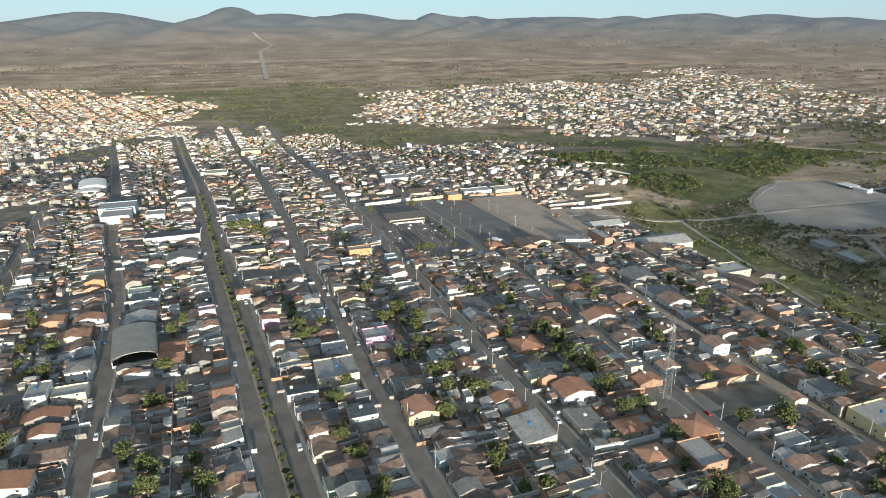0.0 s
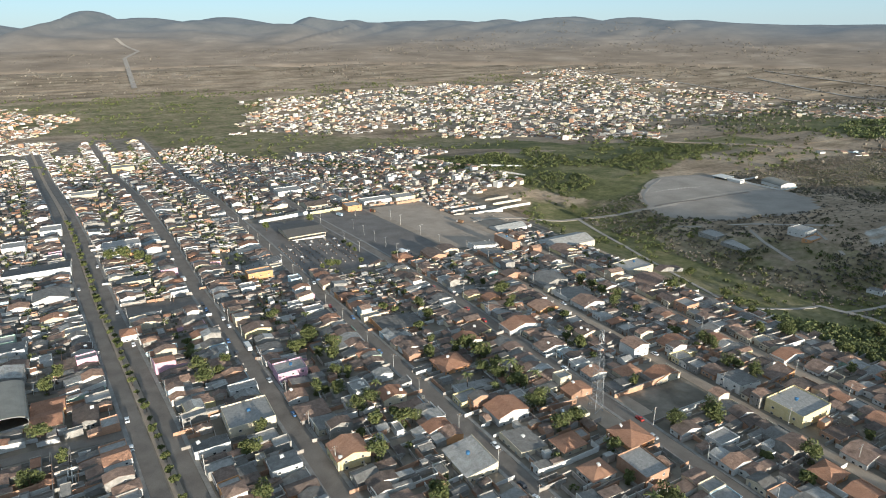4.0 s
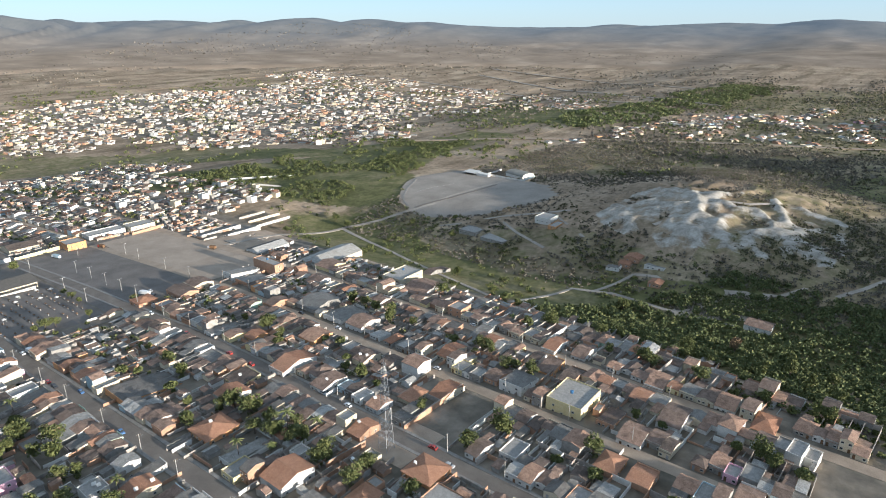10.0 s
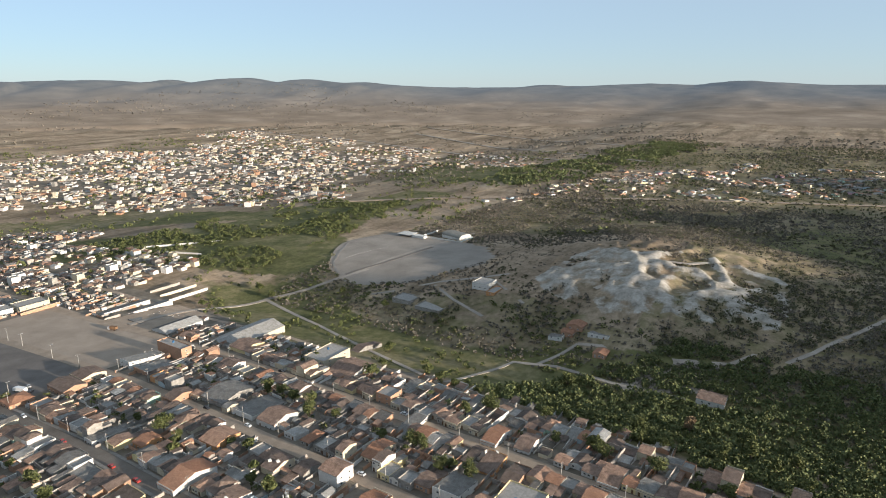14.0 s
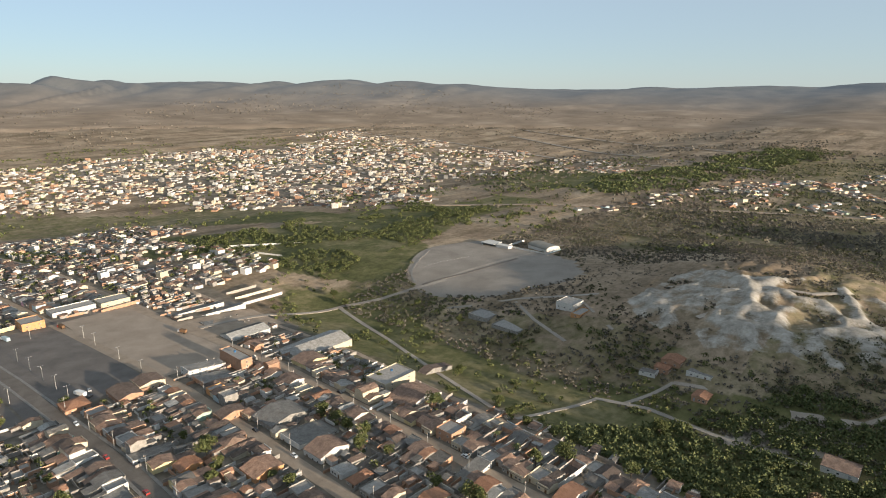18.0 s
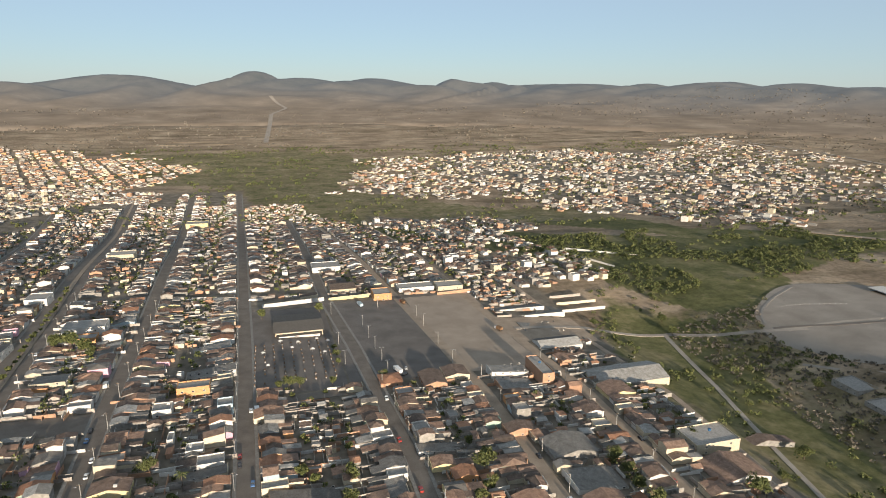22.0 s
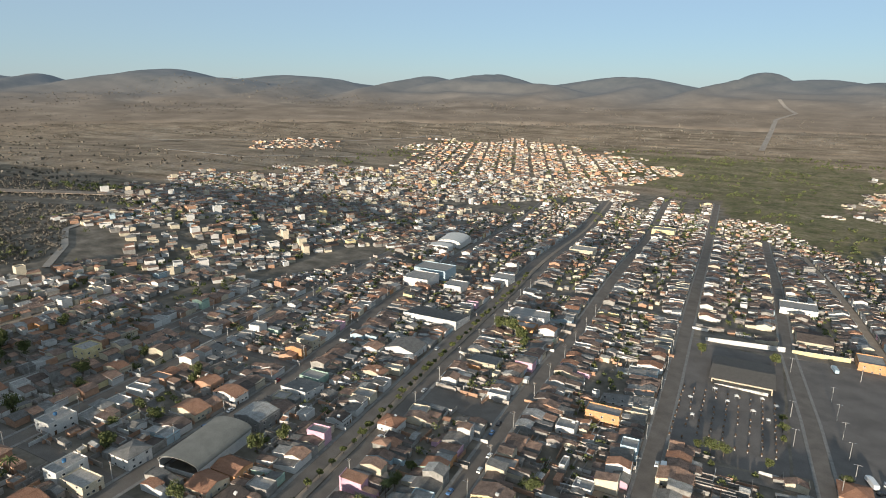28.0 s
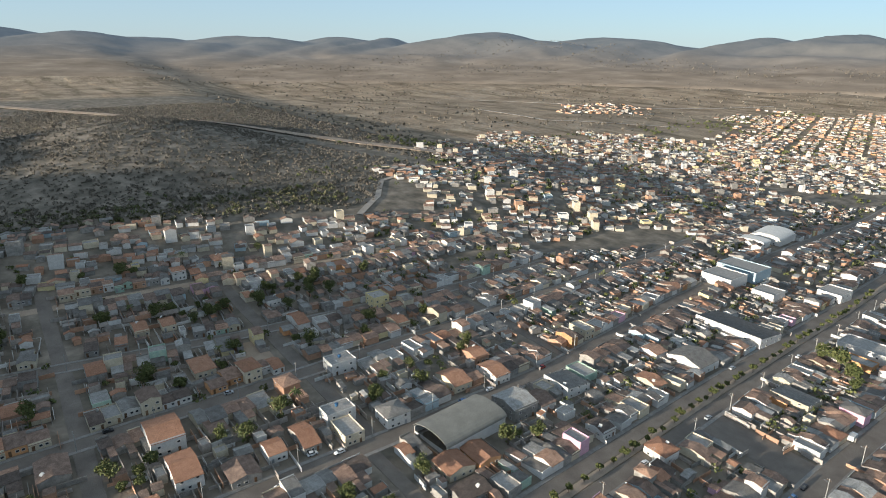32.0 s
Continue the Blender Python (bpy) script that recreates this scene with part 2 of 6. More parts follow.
def gz(x, y):
    """Height of the ground, in metres."""
    drop = fall(np.asarray(x, float), np.asarray(y, float))
    x, y = level(x, y)
    z = -9 * np.exp(-((x - 285) / 38) ** 2) * (1 - sm(330, 430, y))
    z = z + 5 * sm(305, 370, x) * (1 - sm(380, 520, y)) + 21 * bell(x, y, 440, 140, 95, 75) + 5 * bell(x, y, 560, 60, 120, 90)
    # an unseen long hill added south-west, behind the camera, to shade the western streets
    z = z + (78 + 6 * np.sin(x * 0.03) + 5 * np.sin(x * 0.071)) * sm(-30, -110, x) * (1 - sm(-600, -760, x)) * np.exp(-((y + 330) / 85) ** 2)
    # another unseen hill, added south-east to keep the evening sun off the stony hill
    z = z + (66 + 14 * np.sin(x * 0.021) + 5 * np.sin(x * 0.067)) * sm(285, 425, x) * (1 - sm(1000, 1200, x)) * np.exp(-((y + 340) / 80) ** 2)
    z = z - 15 * sm(480, 720, y)
    z = z + 12 * sm(-170, -330, x) * (1 - sm(420, 700, y)) + 26 * bell(x, y, -620, 230, 190, 130) - 7 * bell(x, y, -400, 200, 45, 110)
    r = np.hypot(x - 50, y - 60)
    z = z + 8 * sm(1300, 2600, r) * sm(-1.2, 0.4, np.arctan2(-(x - 50), y - 60)) - 4 * sm(900, 2200, r)
    az = np.degrees(np.arctan2(-(x - 50), y - 60))
    az = az + (1 - sm(2850, 3300, r)) * 5 * np.sin(r * 0.006 + az * 0.21)
    low = -0.4 + 0.25 * sm(-16, -26, az)
    top = low
    for a, e, w in HILLS:
        d = np.abs((az - a + 180) % 360 - 180)
        top = np.maximum(top, low + (e - (0.12 if a > -18 else 0.02) - low) * np.exp(-(d / (1.15 * w)) ** 2))
    rise = 122 + 3300 * np.tan(np.radians(top)) - 45
    return drop + K * (z + 53 * sm(1450, 2700, r) + rise * sm(2350, 3300, r) * (1 - 0.6 * sm(3350, 3600, r)))


def gzf(x, y):
    return float(gz(x, y))


def axis_coords(lo, fine_lo, fine_hi, hi, step, grow=1.09):
    a = list(np.arange(fine_lo, fine_hi + 0.1, step))
    s, v = step, fine_hi
    while v < hi:
        s = min(s * grow, 150)
        v += s
        a.append(v)
    s, v = step, fine_lo
    while v > lo:
        s = min(s * grow, 150)
        v -= s
        a.insert(0, v)
    return np.array(a)


def mesh_ob(name, verts, faces, mats, parent=None, label="", idx=None, smooth=False):
    me = bpy.data.meshes.new(name)
    me.from_pydata([tuple(v) for v in verts], [], faces)
    for m in mats if isinstance(mats, (list, tuple)) else [mats]:
        me.materials.append(M[m] if isinstance(m, str) else m)
    if idx is not None:
        me.polygons.foreach_set("material_index", np.asarray(idx, np.int32))
    if smooth:
        me.polygons.foreach_set("use_smooth", np.ones(len(me.polygons), bool))
    me.update()
    ob = new(name, me)
    if parent:
        ob.parent = parent
    if label:
        ob["label"] = label
    return ob


def inside(x, y, poly):
    """Which points lie in a polygon."""
    res = np.zeros(np.shape(x), bool)
    n = len(poly)
    for i in range(n):
        (x0, y0), (x1, y1) = poly[i], poly[(i + 1) % n]
        cross = (y0 > y) != (y1 > y)
        res ^= cross & (x < (x1 - x0) * (y - y0) / (y1 - y0 + 1e-9) + x0)
    return res


# green valley, river bank, fields
GREENS = [[(104, 980), (176, 900), (201, 690), (330, 545), (470, 500), (640, 470), (640, 420), (430, 390), (300, 400), (270, 480), (190, 560), (130, 700), (85, 760), (60, 900)],
          [(305, 400), (340, 320), (420, 390), (640, 420), (520, 500)], [(60, 900), (180, 900), (330, 1180), (160, 1500), (-60, 1100)],
          [(-90, 1000), (60, 930), (110, 1400), (-200, 1500)], [(700, 480), (760, 360), (980, 500), (940, 620), (700, 560)],
          [(150, 960), (193, 905), (262, 800), (350, 715), (440, 690), (455, 540), (560, 480), (430, 500), (350, 600), (310, 680), (250, 660), (196, 719), (160, 773)]]
BANK = [(225, 270), (250, 180), (252, 40), (300, 30), (330, 90), (310, 140), (290, 200), (300, 270), (330, 330), (280, 380), (255, 330)]
OVAL = [(350, 336), (398, 362), (448, 344), (440, 318), (437, 284), (432, 258), (402, 232), (345, 258), (328, 296), (336, 318)]
QUARRY = [(366, 190), (404, 182), (420, 172), (414, 150), (392, 137), (364, 142), (344, 161), (349, 176)]
MOUNDS = [(337, 139), (346, 116), (352, 88), (358, 56), (396, 44), (437, 60), (430, 100), (412, 128), (405, 150), (385, 143), (354, 152)]

gxs = axis_coords(-4900, -640, 850, 4900, 9.5)
gys = axis_coords(-1900, 20, 1040, 4950, 9.5)
gxs = np.unique(np.concatenate([gxs, np.arange(445, 660, 3.2)]))
gys = np.unique(np.concatenate([gys, np.arange(40, 340, 3.2)]))
GX, GY = np.meshgrid(gxs, gys)
GZ = gz(GX, GY)
MX, MY = GX, GY
GX, GY = level(GX, GY)  # the plan's units
rad = np.hypot(GX, GY)
nz = np.array([noise.noise((x * 0.011, y * 0.011, 0.0)) + 0.5 * noise.noise((x * 0.03, y * 0.03, 3.0)) for x, y in zip(GX.ravel(), GY.ravel())]).reshape(GX.shape)
nl = np.array([noise.noise((x * 0.0022, y * 0.0022, 7.0)) + 0.5 * noise.noise((x * 0.006, y * 0.006, 5.0)) for x, y in zip(GX.ravel(), GY.ravel())]).reshape(GX.shape)
near_hill = (bell(GX, GY, 390, 110, 150, 130) > 0.02)
broken = np.zeros(GX.shape)  # crumbled banks and gullies of the stony hill
broken[near_hill] = [(1 - 2 * abs(noise.noise((x * 0.035, y * 0.05, 11.0)))) ** 2 * 0.7 + 0.5 * noise.noise((x * 0.11, y * 0.14, 4.0)) for x, y in zip(GX[near_hill], GY[near_hill])]
GZ -= 34 * sm(1960, 2060, np.hypot(GX - 50, GY - 60))
GZ += nl * 7 * sm(1500, 2300, rad) + (nz * 2.2 + 7.5 * bell(GX, GY, 392, 120, 68, 68) * broken) * (sm(300, 340, GX) + sm(-330, -380, GX)) * (1 - sm(320, 380, GY)) * (1 - inside(GX, GY, OVAL))
zone = np.zeros((GX.size, 4), np.float32)
wob = nz * 14
green = np.zeros(GX.shape, bool)
for poly in GREENS:
    green |= inside(GX + wob, GY - wob, poly)
bank = inside(GX + wob * 0.4, GY, BANK)
quarry = inside(GX + 0.6 * wob, GY + 0.6 * wob, QUARRY) * np.clip(0.64 + 0.5 * broken, 0, 1)
quarry = np.maximum(quarry, inside(GX + 1.2 * wob, GY + 1.2 * wob, MOUNDS) * np.clip(0.5 + 0.85 * broken, 0, 1))
quarry = np.maximum(quarry, 0.6 * bell(GX, GY, 385, 115, 75, 80))
town = ((GX > -330) & (GX < 250) & (GY > -100) & (GY < 900)) | (bell(GX, GY, 680, 1000, 380, 420) > 0.5)
slope = inside(GX + wob, GY + wob, [(255, 40), (600, -120), (620, 60), (520, 110), (330, 120), (345, 190), (330, 260), (345, 345), (280, 385), (252, 330)])
scrub = inside(GX + wob, GY + wob, [(470, 300), (640, 330), (760, 200), (900, 240), (1250, 420), (1500, 100), (1200, -400), (560, -300), (520, 60)])
zone[:, 0] = np.clip(scrub * 0.56 + green * np.where(GY > 620, 0.62, 0.8) + bank * 0.62 + slope * 0.52, 0, 1).ravel()
fields = ((rad > 1050) & (GY > 300)) * np.clip((nl + 0.5 * nz) * 2.2, 0, 1)
zone[:, 1] = (quarry * 0.85 + fields * 0.55).ravel()
ridge = (GX < -275) & (GX > -1300) & (GY < 560)
zone[:, 2] = ((town | ridge) & ~green).ravel() * 1.0
zone[:, 3] = 1
nx, ny = len(gxs), len(gys)
ids = np.arange(nx * ny).reshape(ny, nx)
quads = np.stack([ids[:-1, :-1], ids[:-1, 1:], ids[1:, 1:], ids[1:, :-1]], -1).reshape(-1, 4)


def ground_mat():
    m, t, b = mat_base("ground_earth", 0.95, 0.1)
    a = t.nodes.new("ShaderNodeAttribute")
    a.attribute_name = "zone"
    sep = t.nodes.new("ShaderNodeSeparateColor")
    t.links.new(a.outputs["Color"], sep.inputs["Color"])
    dry = ramp(t, noise_at(t, 0.012, 8, 0.62), [(0.30, (0.21, 0.158, 0.112)), (0.5, (0.315, 0.24, 0.172)), (0.66, (0.43, 0.34, 0.25)), (0.8, (0.54, 0.445, 0.345))])
    tuft = ramp(t, noise_at(t, 0.16, 5, 0.7), [(0.34, (0.62, 0.62, 0.55)), (0.6, (1.1, 1.08, 1.05))])
    dry = mixc(t, 0.9, dry, tuft, "MULTIPLY")
    g = t.nodes.new("ShaderNodeNewGeometry")
    mp = t.nodes.new("ShaderNodeMapping")
    mp.inputs["Scale"].default_value, mp.inputs["Rotation"].default_value = (0.0035, 0.022, 0.01), (0, 0, radians(38))
    t.links.new(g.outputs["Position"], mp.inputs["Vector"])
    st = nd(t, "ShaderNodeTexNoise", Scale=1.0, Detail=7.0, Roughness=0.65)
    t.links.new(mp.outputs["Vector"], st.inputs["Vector"])
    bands = ramp(t, st.outputs["Fac"], [(0.36, (0.52, 0.52, 0.48)), (0.5, (1, 1, 1)), (0.60, (1.0, 1.0, 1.0)), (0.66, (1.5, 1.42, 1.3))])
    dry = mixc(t, 0.95, dry, bands, "MULTIPLY")
    grass = ramp(t, noise_at(t, 0.02, 8, 0.65), [(0.32, (0.078, 0.084, 0.034)), (0.5, (0.145, 0.138, 0.062)), (0.64, (0.235, 0.198, 0.11))])
    grass = mixc(t, 0.6, grass, tuft, "MULTIPLY")
    pale = ramp(t, noise_at(t, 0.09, 9, 0.72), [(0.34, (0.18, 0.16, 0.136)), (0.46, (0.32, 0.29, 0.252)), (0.56, (0.41, 0.375, 0.33)), (0.68, (0.50, 0.46, 0.41))])
    pale = mixc(t, 0.6, pale, tuft, "MULTIPLY")
    earth = ramp(t, noise_at(t, 0.07, 7, 0.6), [(0.34, (0.11, 0.096, 0.074)), (0.52, (0.19, 0.16, 0.125)), (0.7, (0.30, 0.25, 0.195))])
    col = mixc(t, sep.outputs["Blue"], dry, earth)
    patchy = noise_at(t, 0.06, 7, 0.65)
    r_fac = t.nodes.new("ShaderNodeClamp")
    t.links.new(maths(t, "MULTIPLY", maths(t, "ADD", sep.outputs["Red"], maths(t, "SUBTRACT", patchy, 0.85)), 2.6), r_fac.inputs[0])
    g_fac = t.nodes.new("ShaderNodeClamp")
    t.links.new(maths(t, "MULTIPLY", maths(t, "ADD", sep.outputs["Green"], maths(t, "SUBTRACT", noise_at(t, 0.09, 9, 0.78), 1.05)), 5.0), g_fac.inputs[0])
    col = mixc(t, r_fac.outputs[0], col, grass)
    col = mixc(t, g_fac.outputs[0], col, pale)
    t.links.new(col, b.inputs["Base Color"])
    bump(t, b, noise_at(t, 0.4, 6, 0.7), 0.7, 0.6)
    return m


M["ground"] = ground_mat()
ground = mesh_ob("ground", np.stack([MX, MY, GZ], -1).reshape(-1, 3), quads.tolist(), "ground", smooth=True)
za = ground.data.color_attributes.new("zone", "FLOAT_COLOR", "POINT")
za.data.foreach_set("color", zone.ravel())
# far hills all round, a backdrop with distance haze painted on
hr = K * np.concatenate([np.linspace(1900, 3350, 46), np.linspace(3400, 3600, 5)])
ha = np.radians(np.linspace(-180, 180, 721)[:-1])
nl_at = lambda x, y: np.array([noise.noise((a * 0.0011, b * 0.0011, 6.0)) for a, b in zip(x.ravel(), y.ravel())]).reshape(x.shape)
HR, HA = np.meshgrid(hr, ha)
HX, HY = K * 50 - HR * np.sin(HA), K * 60 + HR * np.cos(HA)
HZ = gz(HX, HY)
fold = np.array([abs(noise.noise((x * 0.0016, y * 0.0016, 2.0))) + 0.5 * abs(noise.noise((x * 0.005, y * 0.005, 4.0))) for x, y in zip(HX.ravel(), HY.ravel())]).reshape(HX.shape)
HZ += -22 * fold * sm(K * 2100, K * 2700, HR) + 3 - 25 * (1 - sm(K * 1900, K * 1960, HR))
# share of painted haze, growing with distance
haze_fade = sm(K * 2200, K * 3150, HR + 150 * nl_at(HX, HY))
hn, hm = HX.shape
hid = np.arange(hn * hm).reshape(hn, hm)
hid = np.vstack([hid, hid[:1]])
hq = np.stack([hid[:-1, :-1], hid[1:, :-1], hid[1:, 1:], hid[:-1, 1:]], -1).reshape(-1, 4)


def hazy_hill_mat():
    m, t, b = mat_base("far_hill_scrub_haze", 0.95, 0.05)
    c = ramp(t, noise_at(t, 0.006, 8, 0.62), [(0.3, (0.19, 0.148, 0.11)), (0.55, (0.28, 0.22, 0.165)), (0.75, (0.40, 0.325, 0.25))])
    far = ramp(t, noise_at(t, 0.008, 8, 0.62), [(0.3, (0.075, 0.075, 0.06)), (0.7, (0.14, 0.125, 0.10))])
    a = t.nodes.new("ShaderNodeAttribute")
    a.attribute_name = "haze_fade"
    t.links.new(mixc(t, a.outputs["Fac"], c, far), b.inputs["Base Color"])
    # faint blue emission, stronger with distance, stands in for haze
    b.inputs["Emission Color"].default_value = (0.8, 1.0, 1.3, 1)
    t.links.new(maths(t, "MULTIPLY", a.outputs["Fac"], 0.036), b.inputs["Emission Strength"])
    return m


M["hills"] = hazy_hill_mat()
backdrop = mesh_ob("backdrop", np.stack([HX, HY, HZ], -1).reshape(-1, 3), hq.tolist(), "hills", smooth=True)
backdrop.data.attributes.new("haze_fade", "FLOAT", "POINT").data.foreach_set("value", haze_fade.ravel().astype(np.float32))
tagged(backdrop, "distant scrub hills on the horizon with blue-grey haze painted on", "hills", kind="structure")
tagged(ground, "dry brown earth, scrub and green valley round the town", "ground", kind="structure")

# ---- streets ----
STREETS = {
    "A": ([(85, 91), (211, 86), (360, 80), (520, 75), (760, 66), (880, 62)], 8.0, "asphalt"),
    "B": ([(40, 139), (250, 136), (350, 129), (420, 123), (540, 119), (710, 113)], 7.5, "asphalt"),
    "C": ([(40, 176), (240, 174), (290, 173), (400, 165), (485, 156), (660, 140)], 7.5, "dirt"),
    "D": ([(20, 211), (139, 213), (279, 212), (358, 207), (414, 203), (520, 196), (630, 187)], 8, "dirt"),
    "E": ([(20, 244), (150, 243), (270, 247), (350, 243), (400, 240), (470, 236), (540, 231)], 5, "dirt"),
    "F": ([(85, 44), (204, 38), (316, 31), (404, 30), (583, 24), (800, 12), (880, 8)], 8.0, "asphalt"),
    "H": ([(40, -59), (165, -60), (215, -60.5), (290, -63), (389, -75), (510, -84), (800, -120)], 7.5, "asphalt"),
    "I": ([(40, -110), (184, -114), (272, -116), (400, -121), (620, -142)], 7.5, "asphalt"),
    "J": ([(100, -176), (132, -171), (199, -160), (297, -152), (380, -152)], 7, "asphalt"),
    "K": ([(120, -228), (300, -214), (420, -205)], 6, "dirt"),
}
AVENUE = [(85, 5), (146, 0), (238, -7), (325, -14), (440, -20), (700, -40), (880, -56)]


STREETS = {k: ([put(x, y)[::-1] for y, x in line], wd, mat) for k, (line, wd, mat) in STREETS.items()}
AVENUE = [put(x, y)[::-1] for y, x in AVENUE]


def street_x(line, y):
    ys, xs = zip(*line)
    return float(np.interp(y, ys, xs))


def ribbon(name, pts, width, mat, lift, label, cat, height=gzf):
    """A strip of paving along a line of points that follows the ground."""
    fine = []
    for (x0, y0), (x1, y1) in zip(pts, pts[1:]):
        n = max(1, int(math.hypot(x1 - x0, y1 - y0) / 7))
        fine += [(x0 + (x1 - x0) * k / n, y0 + (y1 - y0) * k / n) for k in range(n)]
    fine.append(pts[-1])
    vs, fs = [], []
    for k, (x, y) in enumerate(fine):
        a, c = fine[max(k - 1, 0)], fine[min(k + 1, len(fine) - 1)]
        dx, dy = c[0] - a[0], c[1] - a[1]
        ln = math.hypot(dx, dy) or 1
        px, py = -dy / ln, dx / ln
        wd = width * (1 + 0.06 * noise.noise((x * 0.05, y * 0.05, 1)))
        for s in (-0.5, 0.5):
            qx, qy = x + px * wd * s, y + py * wd * s
            vs.append((qx, qy, height(qx, qy) + lift))
        for s in (-0.5, 0.5):
            vs.append((vs[-2 if s < 0 else -2][0], vs[-2][1], vs[-2][2] - 0.5))
    for k in range(len(fine) - 1):
        a, c = 4 * k, 4 * k + 4
        fs += [(a, a + 1, c + 1, c), (a, c, c + 2, a + 2), (a + 1, a + 3, c + 3, c + 1)]
    return tagged(mesh_ob(name, vs, fs, mat), label, cat, kind="structure")


for key, (line, wd, mat) in STREETS.items():
    pts = [(x, y) for y, x in line]
    ribbon("road", pts, wd, mat, 0.12, "grey cobbled street between house rows" if mat == "asphalt" else "dusty earth street between house rows", "road")
    if mat == "asphalt":
        for s in (-1, 1):
            ribbon("pavement", [(x + s * (wd / 2 + 0.8), y) for x, y in pts], 1.6, "kerb", 0.26, "narrow cement pavement along the street", "pavement")
for s in (-1, 1):
    ribbon("road", [(x + s * 5.6, y) for y, x in AVENUE], 6.4, "asphalt", 0.12, "carriageway of the tree-lined avenue", "road")
    ribbon("pavement", [(x + s * 9.7, y) for y, x in AVENUE], 1.7, "kerb", 0.26, "cement pavement beside the avenue", "pavement")
ribbon("median", [(x, y) for y, x in AVENUE], 3.6, "dirt", 0.28, "earth median with clipped trees", "pavement")
for y, x0, x1, wd in ((133, -260, -58, 7), (209, -250, -60, 7), (205, -60, -10, 6), (305, -12, 30, 19), (413, 80, 208, 8), (303, 84, 136, 8), (300, -150, -66, 6), (450, -120, 120, 6)):
    ribbon("road", plan([(x0, y), ((x0 + x1) / 2, y + 1), (x1, y)]), wd, "asphalt", 0.14, "grey cobbled cross street", "road")

# ---- building pieces ----
BOXF = [(0, 3, 2, 1), (4, 5, 6, 7), (0, 1, 5, 4), (1, 2, 6, 5), (2, 3, 7, 6), (3, 0, 4, 7)]


def box(x0, x1, y0, y1, z0, z1):
    return [(x0, y0, z0), (x1, y0, z0), (x1, y1, z0), (x0, y1, z0), (x0, y0, z1), (x1, y0, z1), (x1, y1, z1), (x0, y1, z1)], list(BOXF)


def join(*shapes):
    vs, fs = [], []
    for v, f in shapes:
        k = len(vs)
        vs += v
        fs += [tuple(i + k for i in face) for face in f]
    return vs, fs


def prism(profile, y0, y1):
    """A profile in x and z, drawn out along y."""
    n = len(profile)
    vs = [(x, y0, z) for x, z in profile] + [(x, y1, z) for x, z in profile]
    fs = [tuple(range(n)), tuple(range(2 * n - 1, n - 1, -1))]
    fs += [(i, n + i, n + (i + 1) % n, (i + 1) % n) for i in range(n)]
    return vs, fs


def turned(shape):
    """The same shape with x and y swapped."""
    return [(y, x, z) for x, y, z in shape[0]], [tuple(reversed(f)) for f in shape[1]]


def gable_roof(d, w, h, rise, over=0.35, th=0.14):
    s = rise / (d / 2)
    e = d / 2 + over
    return join(*[prism([(sx * e, h - s * over), (sx * e, h - s * over + th), (0, h + rise + th), (0, h + rise)][:: -1 if sx > 0 else 1], -w / 2 - over * 0.3, w / 2 + over * 0.3) for sx in (-1, 1)])


def hip_roof(d, w, h, rise, over=0.45):
    a, b = d / 2 + over, w / 2 + over
    r = max(b - a, 0.3)
    vs = [(-a, -b, h), (a, -b, h), (a, b, h), (-a, b, h), (0, -r, h + rise), (0, r, h + rise), (-a, -b, h - 0.15), (a, -b, h - 0.15), (a, b, h - 0.15), (-a, b, h - 0.15)]
    return vs, [(0, 1, 4), (1, 2, 5, 4), (2, 3, 5), (3, 0, 4, 5), (6, 9, 8, 7), (0, 6, 7, 1), (1, 7, 8, 2), (2, 8, 9, 3), (3, 9, 6, 0)]


def window_shape(wd, ht):
    """A window with a frame that stands proud and a pane set back in it; the pane takes the second material."""
    a, f, p = wd / 2, 0.11, 0.09
    o = [(-a, 0), (a, 0), (a, ht), (-a, ht)]
    i = [(-a + f, f), (a - f, f), (a - f, ht - f), (-a + f, ht - f)]
    vs = [(0, y, z) for y, z in o] + [(p, y, z) for y, z in o] + [(p, y, z) for y, z in i] + [(0.03, y, z) for y, z in i]
    fs = []
    for k in range(4):
        n = (k + 1) % 4
        fs += [(k, n, 4 + n, 4 + k), (4 + k, 4 + n, 8 + n, 8 + k), (8 + k, 8 + n, 12 + n, 12 + k)]
    return vs, fs + [(12, 13, 14, 15)], [0] * 12 + [1]


def shell(d, w, h, up, t):
    """Walls with a parapet that goes round a sunk roof."""
    o = [(-d / 2, -w / 2), (d / 2, -w / 2), (d / 2, w / 2), (-d / 2, w / 2)]
    i = [(x - math.copysign(t, x), y - math.copysign(t, y)) for x, y in o]
    vs = [(x, y, -1) for x, y in o] + [(x, y, h + up) for x, y in o] + [(x, y, h + up) for x, y in i] + [(x, y, h - 0.3) for x, y in i]
    fs = [(12, 13, 14, 15)]
    for k in range(4):
        n = (k + 1) % 4
        fs += [(k, n, 4 + n, 4 + k), (4 + k, 4 + n, 8 + n, 8 + k), (8 + k, 8 + n, 12 + n, 12 + k)]
    return vs, fs


def moved(shape, x=0, y=0, z=0, turn=0):
    c, s = math.cos(radians(turn)), math.sin(radians(turn))
    return ([(c * a - s * b + x, s * a + c * b + y, k + z) for a, b, k in shape[0]], *shape[1:])


